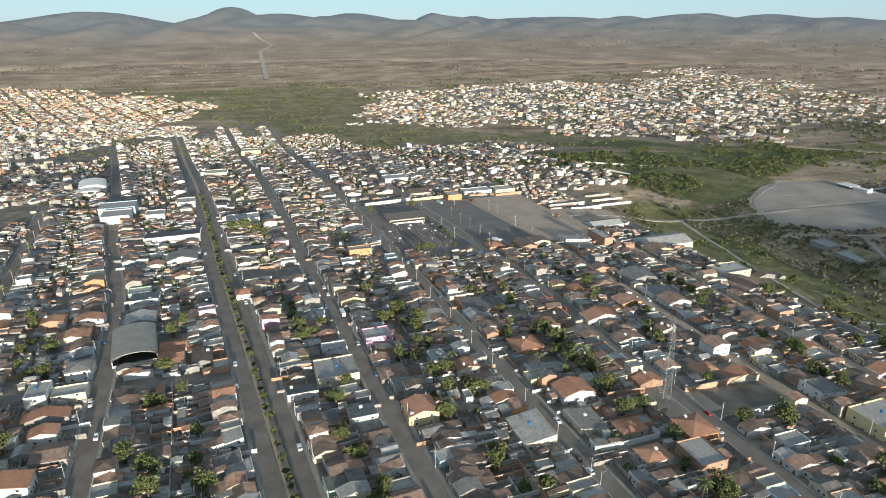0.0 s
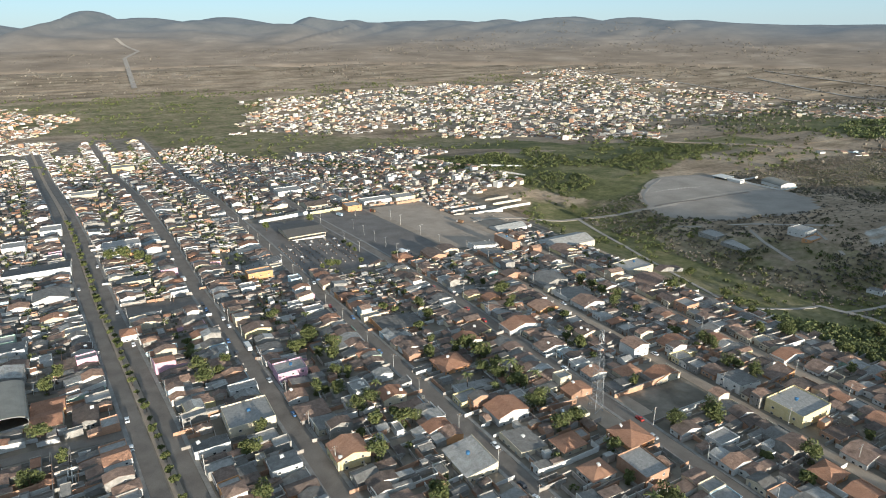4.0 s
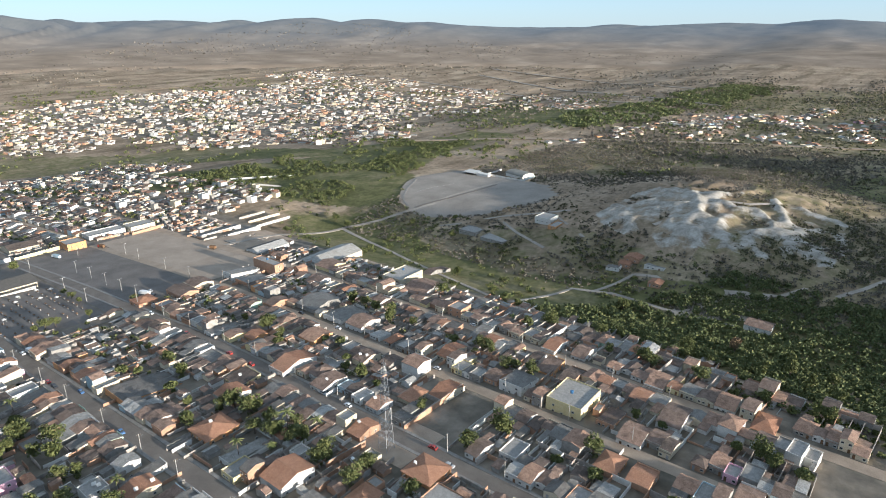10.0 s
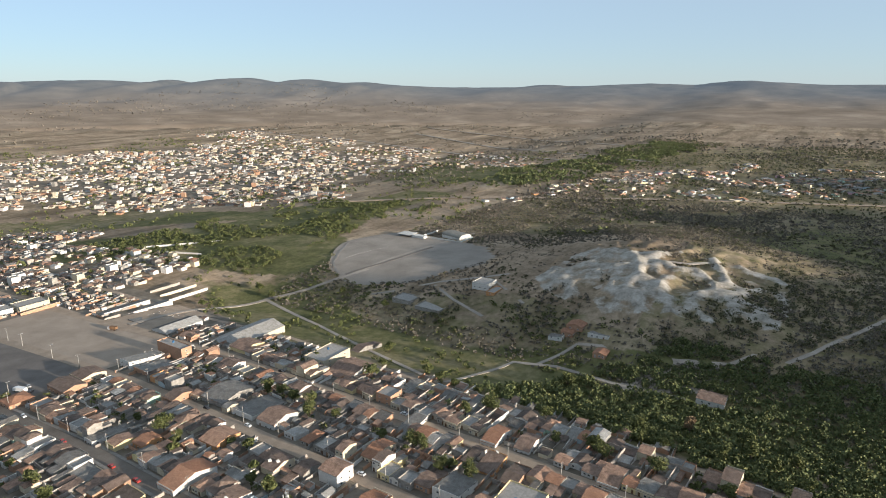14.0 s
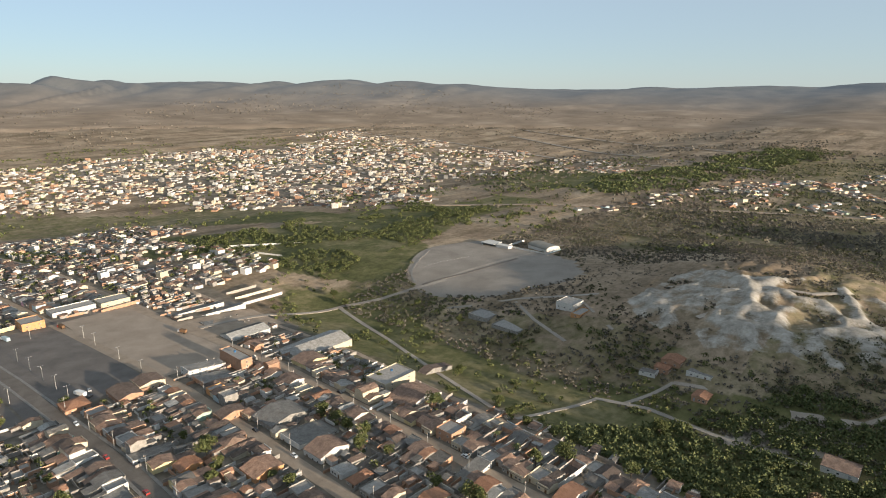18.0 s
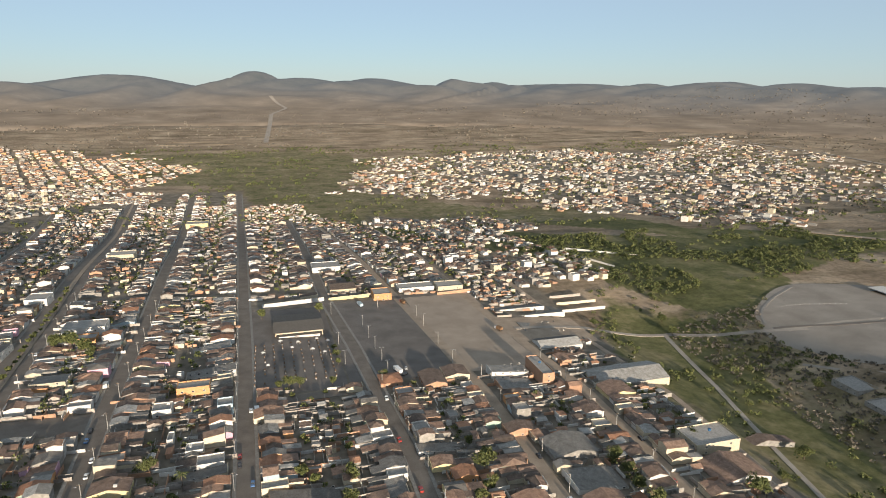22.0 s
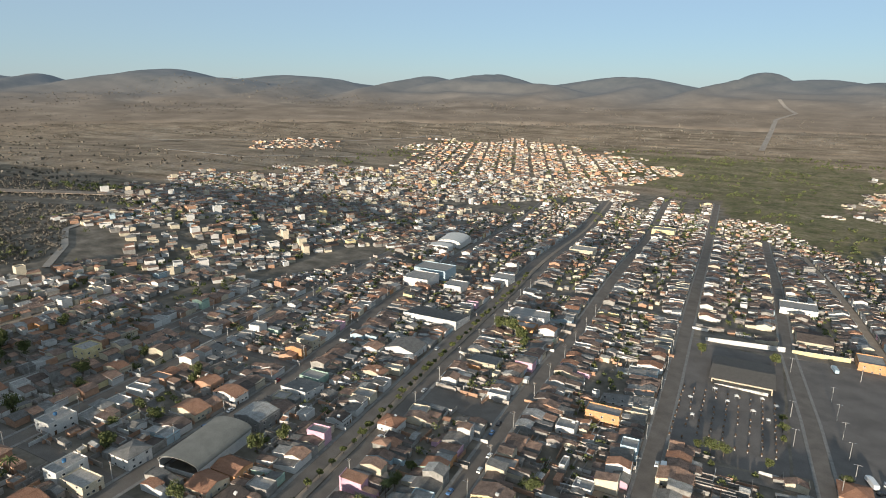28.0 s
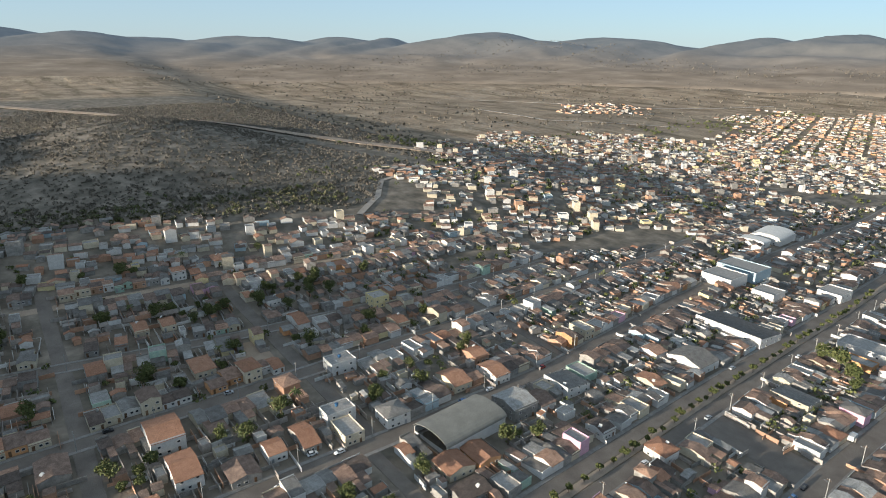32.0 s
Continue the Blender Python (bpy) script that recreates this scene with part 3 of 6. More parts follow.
def house_parts(rng, w, d, h, kind, wall, roof, storeys=1, yard=0.0, big=False, south=-1):
    """Parts of a house whose front looks along +x; w along the street, d deep. Gives (name, shape, material)."""
    out = []
    rise = rng.uniform(0.17, 0.26) * d / 2 + 0.25
    if kind == "gable":
        out.append(("body", prism([(-d / 2, -1), (d / 2, -1), (d / 2, h), (0, h + rise), (-d / 2, h)], -w / 2, w / 2), wall))
        out.append(("roof", gable_roof(d, w, h, rise), roof))
        if rng.random() < 0.45:
            ph = h + rng.uniform(0.5, 1.0)
            out.append(("parapet", box(d / 2 - 0.02, d / 2 + 0.16, -w / 2, w / 2, h - 0.6, ph), wall))
    elif kind == "cross":
        rise = rng.uniform(0.18, 0.28) * w / 2 + 0.25
        out.append(("body", turned(prism([(-w / 2, -1), (w / 2, -1), (w / 2, h), (0, h + rise), (-w / 2, h)], -d / 2, d / 2)), wall))
        out.append(("roof", turned(gable_roof(w, d, h, rise)), roof))
    elif kind == "hip":
        out.append(("body", box(-d / 2, d / 2, -w / 2, w / 2, -1, h), wall))
        out.append(("roof", hip_roof(d, w, h, rise + 0.3), roof))
    elif kind == "shed":
        b = h - 0.12 * d
        out.append(("body", prism([(-d / 2, -1), (d / 2, -1), (d / 2, h + 0.5), (d / 2 - 0.2, h + 0.5), (d / 2 - 0.2, h), (-d / 2, b)], -w / 2, w / 2), wall))
        out.append(("roof", prism([(-d / 2 - 0.4, b), (d / 2 - 0.21, h), (d / 2 - 0.21, h + 0.12), (-d / 2 - 0.4, b + 0.12)], -w / 2 + 0.1, w / 2 - 0.1), roof))
    else:
        t = 0.16
        out.append(("body", shell(d, w, h, 0.7, t), wall))
        out.append(("roof", box(-d / 2 + t + 0.01, d / 2 - t - 0.01, -w / 2 + t + 0.01, w / 2 - t - 0.01, h - 0.1, h + 0.06), "slab"))
    fx = d / 2 + (0.18 if len(out) == 3 else 0.02)
    dy = rng.choice((-0.3, 0.28)) * w
    out.append(("door", moved(join(box(0, 0.06, -0.5, 0.5, 0, 2.15), box(0.05, 0.09, -0.36, 0.36, 0.2, 1.95), box(0.06, 0.12, 0.3, 0.36, 1.0, 1.12)), fx - 0.02, dy, 0.05), rng.choice(("wood", "steel", "wood"))))
    for k in range(storeys):
        zs = 1.0 + 2.9 * k
        for yy in ([-dy] if w < 7 else [-dy, -dy * 0.1]) if k == 0 else ([-0.28 * w, 0.28 * w]):
            out.append(("window", moved(window_shape(1.25, 1.1), fx - 0.02, yy, zs), ("white", "glass")))
    if big:
        for sy in (-1, 1):
            n = max(1, int(d / 4.5))
            for k in range(storeys):
                for q in range(n):
                    out.append(("window", moved(window_shape(1.2, 1.1), (q + 0.5) / n * d - d / 2, sy * w / 2, 1.1 + 2.9 * k, 90 * sy), ("white", "glass")))
    elif rng.random() < 0.3 or storeys > 1:
        for k in range(storeys):
            for sy in (south,):
                out.append(("window", moved(window_shape(0.9, 0.8), rng.uniform(-0.3, 0.3) * d, sy * w / 2, 1.3 + 2.9 * k, 90 * sy), ("white", "glass")))
    if yard > 4:
        ad = min(yard * 0.6, rng.uniform(4, 9))
        aw = w * rng.uniform(0.35, 0.85)
        ay = rng.choice((-1, 1)) * (w - aw) / 2
        ah = rng.uniform(2.3, 2.8)
        ax = -d / 2
        out.append(("annex", prism([(ax - ad, -1), (ax + 0.02, -1), (ax + 0.02, ah + 0.35), (ax - ad, ah - 0.2)], ay - aw / 2 + 0.05, ay + aw / 2 - 0.05), wall if rng.random() < 0.4 else "grey"))
        out.append(("annex_roof", prism([(ax - ad - 0.3, ah - 0.24), (ax + 0.1, ah + 0.36), (ax + 0.1, ah + 0.48), (ax - ad - 0.3, ah - 0.12)], ay - aw / 2, ay + aw / 2), rng.choice(("tile", "sheet", "tile"))))
        if yard > ad + 4.5 and rng.random() < 0.12:
            bx, bw = -d / 2 - yard + 0.2, w * rng.uniform(0.4, 0.8)
            by = rng.choice((-1, 1)) * (w - bw) / 2
            out.append(("outhouse", box(bx, bx + 2.6, by - bw / 2 + 0.15, by + bw / 2 - 0.2, -0.6, 2.2), rng.choice(("grey", "brick", wall))))
            out.append(("outhouse_roof", prism([(bx - 0.2, 2.2), (bx + 2.9, 2.5), (bx + 2.9, 2.6), (bx - 0.2, 2.3)], by - bw / 2, by + bw / 2), rng.choice(("tile", "sheet"))))
        out.append(("yard_wall", join(box(-d / 2 - yard, -d / 2 - 0.01, w / 2 - 0.12, w / 2 + 0.03, -0.6, rng.uniform(1.7, 2.3)), box(-d / 2 - yard, -d / 2 - yard + 0.15, -w / 2, w / 2 - 0.13, -0.6, 2.0)), rng.choice(("wallgrey", "wallgrey", "white", "brick"))))
    return out


WALL_ODDS = ["white"] * 30 + ["cream"] * 24 + ["grey"] * 24 + ["brick"] * 12 + ["blue"] * 3 + ["green"] * 3 + ["orange"] * 3 + ["yellow"] * 3 + ["pink"] * 2
ROOF_ODDS = ["tile"] * 66 + ["tile_new"] * 12 + ["sheet"] * 22
KIND_ODDS = ["gable"] * 52 + ["cross"] * 12 + ["shed"] * 16 + ["flat"] * 14 + ["hip"] * 6
WORD = {"white": "whitewashed", "cream": "cream plastered", "grey": "bare grey rendered", "brick": "unplastered red brick", "blue": "pale blue", "green": "pale green", "orange": "orange plastered",
        "yellow": "yellow plastered", "pink": "pink plastered", "concrete": "raw concrete"}
RWORD = {"tile": "weathered brown clay tile roof", "tile_new": "fresh orange clay tile roof", "sheet": "grey cement sheet roof", "slab": "flat roof slab"}


FEET = []  # x0, x1, y0, y1 of what is built over


def footprint(name, vs, m):
    if name in ("yard_wall", "door", "window", "parapet", "panel"):
        return
    w = [m @ Vector(v) for v in vs]
    FEET.append((min(v.x for v in w), max(v.x for v in w), min(v.y for v in w), max(v.y for v in w)))


def thing(name, label, cat, m, parts, group=""):
    """An Empty at the base of a thing, with its parts under it."""
    e = new(name)
    e.matrix_world = m
    e.empty_display_size = 0.5
    tagged(e, label, cat, group)
    for nm, (vs, fs, *idx), mat in parts:
        footprint(nm, vs, m)
        mesh_ob(nm, vs, fs, mat, e, idx=idx[0] if idx else None)
    return e


class Heap:
    """Many far things joined into one mesh."""

    def __init__(self):
        self.v, self.f, self.m, self.mats = [], [], [], []

    def add(self, parts, m):
        for nm, (vs, fs, *_), mat in parts:
            footprint(nm, vs, m)
            if mat not in self.mats:
                self.mats.append(mat)
            k = len(self.v)
            self.v += [m @ Vector(v) for v in vs]
            self.f += [tuple(i + k for i in f) for f in fs]
            self.m += [self.mats.index(mat)] * len(fs)

    def done(self, name, label, cat):
        return tagged(mesh_ob(name, self.v, self.f, self.mats, idx=self.m), label, cat, kind="stuff")


TAKEN = []  # x0, x1, y0, y1 kept free of row houses


def is_free(x, y, w=4, d=4):
    return not any(a - d < x < b + d and c - w < y < e + w for a, b, c, e in TAKEN)


YARDS = []  # places behind houses, for trees


def make_house(rng, x, y, turn, w, avail, near, heap):
    d = min(avail - 1.5, rng.uniform(6.5, 11.5))
    kind = rng.choice(KIND_ODDS)
    wall, roof = rng.choice(WALL_ODDS), rng.choice(ROOF_ODDS)
    if y > 740 and rng.random() < 0.5:
        wall = "white"
    two = rng.random() < 0.09
    h = rng.uniform(5.6, 6.4) if two else rng.uniform(2.7, 3.5)
    if kind == "shed" and rng.random() < 0.6:
        roof = "sheet"
    setback = rng.choice((0, 0, 0, 1.0, 3.0))
    yard = avail - d - setback
    # the middle of the house lies behind its front line
    c, s = math.cos(radians(turn)), math.sin(radians(turn))
    back = setback + d / 2
    px, py = x - c * back, y - s * back
    parts = house_parts(rng, w - 0.06, d, h, kind, wall, roof, 2 if two else 1, yard, False, -1 if c > 0 else 1)
    m = pose(px, py, gzf(px, py), 0, 0, turn + rng.uniform(-1.5, 1.5))
    if yard > 5:
        YARDS.append((x - c * (back + d / 2 + yard * rng.uniform(0.4, 0.9)), y + rng.uniform(-2, 2)))
    if near:
        nm = "two_storey_house" if two else {"gable": "row_house", "cross": "gabled_house", "shed": "lean_to_house", "flat": "flat_roof_house", "hip": "hip_roof_house"}[kind]
        rf = RWORD["slab" if kind == "flat" else roof]
        thing(nm, f"{'two-storey' if two else 'low'} {WORD[wall]} house with {rf}", "house", m, parts, "houses of the town")
    else:
        heap.add([p for p in parts if p[0] in ("body", "roof", "parapet", "annex", "annex_roof")], m)


def block_rows(rng, line, side, half, avail, y0, y1, near_to, heap):
    y = y0
    while y < y1:
        w = rng.uniform(4.6, 8.2)
        yc = y + w / 2
        xf = street_x(line, yc) + side * half
        deep = min(avail, 17)
        xm = xf + side * deep / 2
        if rng.random() < 0.935 and is_free(xm, yc, w / 2 - 0.5, deep / 2 - 1):
            slope = (street_x(line, yc + 5) - street_x(line, yc - 5)) / 10
            make_house(rng, xf, yc, (180 if side > 0 else 0) - math.degrees(math.atan(slope)), w, avail, yc < near_to, heap)
        y += w


LINES = [("K", STREETS["K"][0], 5), ("J", STREETS["J"][0], 5.4), ("I", STREETS["I"][0], 5.6), ("H", STREETS["H"][0], 5.6), ("G", AVENUE, 10.7), ("F", STREETS["F"][0], 6), ("A", STREETS["A"][0], 6), ("B", STREETS["B"][0], 5.5),
         ("C", STREETS["C"][0], 5), ("D", STREETS["D"][0], 5), ("E", STREETS["E"][0], 3.5)]

# ---- buildings that stand out, each at its place ----


def landmark(name, label, x0, x1, y0, y1, h, kind, wall, roof, front="S", storeys=1, seed=1, cat="building"):
    """A building between x0 and x1, y0 and y1; front is the side on which its door is."""
    rng = random.Random(seed)
    x0, x1, y0, y1 = put_box(x0, x1, y0, y1)
    turn = {"E": 0, "N": 90, "W": 180, "S": -90}[front]
    w, d = (y1 - y0, x1 - x0) if front in "EW" else (x1 - x0, y1 - y0)
    cx, cy = (x0 + x1) / 2, (y0 + y1) / 2
    zz = min(gzf(x0, y0), gzf(x1, y0), gzf(x1, y1))
    parts = house_parts(rng, w, d, h, kind, wall, roof, storeys, 0, True)
    TAKEN.append((x0 - 0.5, x1 + 0.5, y0 - 0.5, y1 + 0.5))
    return thing(name, label, cat, pose(cx, cy, zz, 0, 0, turn), parts)


landmark("pink_house", "two-storey pink house with pale flat roof", 42, 53, 214, 222, 5.6, "flat", "pink", "slab", "E", 2, 1, "house")
landmark("yellow_gabled_house", "yellow gabled house with orange tile roof", 43.5, 54, 158.5, 168, 5.4, "gable", "yellow", "tile_new", "W", 2, 2, "house")
landmark("balcony_building", "cream two-storey building with long open balcony and dark slab roof", 18, 33.5, 188, 201, 6.2, "flat", "cream", "slab", "S", 2, 3)
landmark("white_shed", "long white walled shed with cement sheet roof", 5.5, 17, 182, 188, 4.2, "shed", "white", "sheet", "S", 1, 4, "shed")
landmark("white_house", "white two-storey house with pale sheet roof", 24.5, 34, 162, 170, 5.4, "shed", "white", "sheet", "S", 2, 5, "house")
landmark("gabled_white_house", "white house with orange tile gable roof on the street", 97, 108.6, 154, 163, 5.0, "gable", "white", "tile_new", "W", 1, 6, "house")
landmark("depot_building", "cream box-like depot with grey sheet roof", 74.5, 84.7, 137, 151, 5.0, "shed", "cream", "sheet", "E", 1, 7)
landmark("yellow_corner_building", "three-level yellow corner building with white parapet", 180, 194, 105.5, 118, 7.0, "flat", "yellow", "slab", "W", 2, 8)
landmark("white_cube_house", "tall white blank-walled house with brown tile roof", 167, 174.2, 164.5, 172, 6.6, "gable", "white", "tile", "E", 2, 9, "house")
landmark("white_townhouse", "white two-storey house with pale sheet roof", 180, 191, 128, 137, 5.8, "shed", "white", "sheet", "W", 2, 10, "house")
landmark("brick_workshop", "long orange brick workshop with white sheet roof", 91, 111, 230, 243, 4.6, "shed", "orange", "sheet", "W", 1, 11)
landmark("hip_roof_villa", "orange-walled house with bright orange hip roof", 97, 108, 190, 200, 3.4, "hip", "orange", "tile_new", "W", 1, 12, "house")
landmark("red_roof_cottage", "white cottage with red tile gable", 113, 122, 203, 211, 4.0, "cross", "white", "tile_new", "S", 1, 13, "house")
landmark("small_yellow_house", "small bright yellow house with tile roof", 122.6, 131, 210, 219, 3.2, "shed", "yellow", "tile", "E", 1, 14, "house")
landmark("grey_box_house", "grey rendered house with cement sheet roof", 94, 103.5, 138, 149, 3.6, "shed", "cream", "sheet", "W", 1, 16, "house")
landmark("orange_hip_house", "low house with orange hip roof", 124.5, 134, 124, 134, 3.2, "hip", "orange", "tile_new", "E", 1, 17, "house")
landmark("blue_topped_house", "brick house with pale blue flat top", 116, 124.6, 110, 121, 5.8, "flat", "brick", "slab", "E", 2, 18, "house")
landmark("broad_white_house", "broad white gabled house at the edge of the scrub", 224, 241, 210, 223, 4.4, "gable", "white", "tile", "W", 1, 19, "house")
landmark("unfinished_building", "unfinished three-storey brick building with flat top", 227, 243, 227, 238, 8.6, "flat", "cream", "slab", "S", 3, 20)
landmark("grey_roof_hall", "long hall with grey sheet roof", 179, 194, 235, 247, 4.4, "gable", "grey", "sheet", "W", 1, 21, "hall")
landmark("white_hall", "white hall with dark sheet roof", 179, 195, 218, 229, 4.2, "shed", "white", "sheet", "W", 1, 22, "hall")
landmark("white_gable_house", "white gabled house on the dirt street", 179, 190, 206, 215, 4.2, "gable", "white", "tile", "W", 1, 23, "house")
landmark("warehouse", "large rendered warehouse with broad grey gable roof", 219, 252, 281, 297, 6.4, "cross", "cream", "sheet", "W", 1, 24, "warehouse")
landmark("cream_gabled_house", "cream yellow gabled house beside the warehouse", 217, 228, 268, 278, 4.8, "gable", "yellow", "tile", "W", 1, 25, "house")
landmark("store_shed", "low walled store with brown sheet roof", 231, 256, 310, 322, 4.0, "shed", "cream", "sheet", "W", 1, 26, "shed")
landmark("white_gabled_shed", "white-fronted shed with grey sheet roof", 213, 233, 320, 331, 4.6, "cross", "white", "sheet", "W", 1, 27, "shed")
landmark("canopy_shed", "open depot with grey sheet canopy", 216, 238, 344, 356, 3.8, "shed", "grey", "sheet", "W", 1, 28, "shed")
landmark("long_white_shed", "very long low white-walled shed beside the open ground", 213, 248, 366, 372, 4.0, "shed", "white", "sheet", "S", 1, 29, "shed")
landmark("long_white_shed", "second long low white-walled shed behind the first", 213, 240, 375, 381, 3.6, "shed", "white", "sheet", "S", 1, 30, "shed")
landmark("cream_block", "cream two-storey block with flat top at the head of the field", 189.5, 204.5, 414, 424, 6.4, "flat", "cream", "slab", "S", 2, 31)
landmark("red_store", "red and white two-storey store facing the plaza", 150, 160, 410, 420, 6.4, "flat", "orange", "slab", "S", 2, 32)
landmark("white_row_building", "white row building with shop doors at the plaza", 167, 188, 420, 429, 4.8, "flat", "white", "slab", "S", 1, 33)
landmark("white_wall_building", "white building with long blank side wall", 179, 195, 297.5, 304, 6.2, "shed", "white", "sheet", "W", 2, 34)
landmark("low_brown_shed", "low shed with brown sheet roof", 179, 193, 284, 294, 3.8, "shed", "brick", "sheet", "W", 1, 35, "shed")
landmark("brick_tower_house", "narrow four-level house with bare brick end wall", 196.5, 201.5, 286, 303, 9.0, "flat", "brick", "slab", "E", 3, 36)
landmark("plaza_house", "house with orange hip roof at the corner of the plaza", 133.5, 142, 303, 311, 3.6, "hip", "brick", "tile_new", "W", 1, 37, "house")
landmark("plaza_corner_house", "brown-roofed brick house at the edge of the plaza", 150, 159, 296, 308, 4.2, "cross", "brick", "tile", "S", 1, 38, "house")
landmark("plaza_corner_house", "second brown-roofed house at the edge of the plaza", 160, 170, 301, 310, 4.0, "gable", "cream", "tile", "W", 1, 39, "house")
landmark("brick_block", "small unplastered brick block with flat top", 217, 224, 182, 189, 6.0, "flat", "brick", "slab", "S", 2, 40)
landmark("white_villa", "white villa with large orange hip roof and balcony", -107, -92, 150, 160, 6.4, "gable", "white", "tile_new", "E", 2, 41, "house")
landmark("white_modern_house", "white two-storey flat-roofed house on the corner", -114, -105.5, 216, 226, 5.8, "flat", "white", "slab", "E", 2, 42, "house")
landmark("pale_yellow_house", "tall pale yellow house", -160, -151, 260, 268, 6.6, "flat", "yellow", "slab", "E", 2, 43, "house")
landmark("hip_roof_manor", "white manor with broad orange hip roof", -248, -236, 212, 222, 4.6, "hip", "white", "tile_new", "E", 1, 44, "house")
landmark("white_hip_house", "white two-storey house with pale hip roof", -73, -64, 215.5, 224, 5.8, "hip", "white", "sheet", "E", 2, 45, "house")
landmark("grey_cube_house", "grey and white cube house", -83, -76, 200, 210, 5.8, "flat", "white", "slab", "E", 2, 46, "house")
landmark("balcony_house", "white house with long balcony and pale blue sheet roof", -56, -43, 277, 288, 5.8, "shed", "white", "sheet", "S", 2, 47, "house")
landmark("grey_roof_townhouse", "two-storey house with broad grey sheet roof", -56, -43, 252, 262, 6.0, "gable", "grey", "sheet", "E", 2, 48, "house")
landmark("school_building", "long white two-storey school with grey sheet roof", -55, -23, 372, 388, 7.0, "shed", "white", "sheet", "S", 2, 49)
landmark("white_market_hall", "tall blank white hall with pale roof", -84, -66, 422, 436, 8.0, "flat", "white", "slab", "S", 1, 50, "hall")
landmark("blue_white_hall", "second tall white hall with blue-grey roof", -88, -64, 442, 456, 8.6, "flat", "blue", "slab", "S", 1, 51, "hall")
landmark("white_box_building", "white box building with flat top", -57, -45, 423, 433, 6.0, "flat", "white", "slab", "S", 1, 52)
landmark("white_box_building", "white two-storey building on the avenue", -38, -26, 449, 460, 6.0, "flat", "white", "slab", "S", 2, 53)
landmark("shop_row", "long white two-storey shop row beside the avenue", -6, 14, 396, 406, 6.4, "flat", "white", "slab", "S", 2, 54)
landmark("brick_shop_row", "low orange brick row in front of the shops", -5, 12, 386, 392, 3.6, "flat", "orange", "slab", "S", 1, 55)
landmark("pale_roof_building", "white building with pale sheet roof on the avenue", -41, -25, 331, 343, 4.8, "gable", "white", "sheet", "E", 1, 56)
landmark("lot_side_house", "cream house with sheet roof above the paved lot", -2, 12, 337, 347, 4.8, "shed", "cream", "sheet", "S", 2, 57, "house")
landmark("yellow_block", "pale yellow three-storey block far up the street", 19, 39, 690, 702, 8.4, "flat", "yellow", "slab", "S", 3, 58)
landmark("cream_block", "cream three-storey block on the avenue", -18, 0, 551, 562, 7.6, "flat", "cream", "slab", "S", 2, 59)
landmark("white_stepped_building", "white building with stepped front", 120, 138, 473, 485, 6.6, "flat", "white", "slab", "S", 2, 60)
landmark("plaza_gable_hall", "cream gabled hall at the head of the plaza", 127, 142, 429, 441, 5.0, "gable", "cream", "tile", "S", 1, 61, "hall")
landmark("rock_hut", "small white hut with sheet roof on the hillside", 314, 318, 150, 157, 3.0, "shed", "white", "sheet", "S", 1, 62, "house")
landmark("orange_cottage", "orange brick cottage on the hillside", 318, 323, 146, 152, 3.2, "cross", "brick", "tile_new", "S", 1, 63, "house")
landmark("hillside_house", "brick house with tile roof on the hillside", 323, 330, 143, 151, 3.4, "gable", "brick", "tile_new", "S", 1, 64, "house")
landmark("long_hillside_house", "long low white house on the hillside track", 321, 326, 129, 139, 2.8, "shed", "white", "sheet", "W", 1, 65, "house")
landmark("brick_cottage", "lone bare brick cottage beside the track", 309, 315, 126, 132, 3.0, "cross", "brick", "tile_new", "W", 1, 66, "house")
landmark("farm_house", "white-walled farm house by the fenced field", 298, 306, 72, 83, 3.2, "gable", "white", "tile", "W", 1, 67, "house")
landmark("roadside_bar", "white block with dark openings above an orange terrace", 345, 355, 209, 219, 5.0, "flat", "white", "slab", "S", 1, 68)
landmark("terrace_annex", "low orange walled terrace below the white block", 340, 351, 202, 207, 2.6, "flat", "orange", "slab", "S", 1, 69)
landmark("ruined_block", "roofless grey block with broken walls", 318, 328, 246, 258, 3.2, "flat", "grey", "slab", "S", 1, 70, "ruin")
landmark("ruined_block", "low crumbling walled yard on the track", 316, 329, 224, 240, 1.6, "flat", "grey", "slab", "S", 1, 71, "ruin")
landmark("orange_roof_house", "long house with fresh orange tile roof beside the gymnasium", -41, -31, 217, 226, 3.4, "cross", "cream", "tile_new", "E", 1, 72, "house")
landmark("orange_roof_house", "orange-roofed house behind the gymnasium", -41, -30, 227.5, 235, 3.2, "cross", "orange", "tile_new", "E", 1, 73, "house")
landmark("brown_roof_house", "low brown-roofed house on the avenue corner", -28, -20, 214, 224, 3.2, "gable", "grey", "tile", "E", 1, 74, "house")

# houses along the near streets, at their own places
HOUSE_NAME = {"gable": "row_house", "cross": "gabled_house", "shed": "lean_to_house", "flat": "flat_roof_house", "hip": "hip_roof_house"}


def house_at(x0, x1, y0, y1, h, kind, wall, roof):
    st = 2 if h > 4.4 else 1
    label = f"{'two-storey' if st > 1 else 'low'} {WORD[wall]} house with {RWORD['slab' if kind == 'flat' else roof]}"
    ax, bx, ay, _ = put_box(x0, x1, y0, y1)
    near_e = min(abs(street_x(line, ay) - bx) for _, line, _ in LINES)
    near_w = min(abs(street_x(line, ay) - ax) for _, line, _ in LINES)
    tagged(landmark("two_storey_house" if st > 1 else HOUSE_NAME[kind], label, x0, x1, y0, y1, h, kind, wall, roof, "E" if near_e < near_w else "W", st, int(abs(x0 * 7 + y0)), "house"), group="houses of the town")


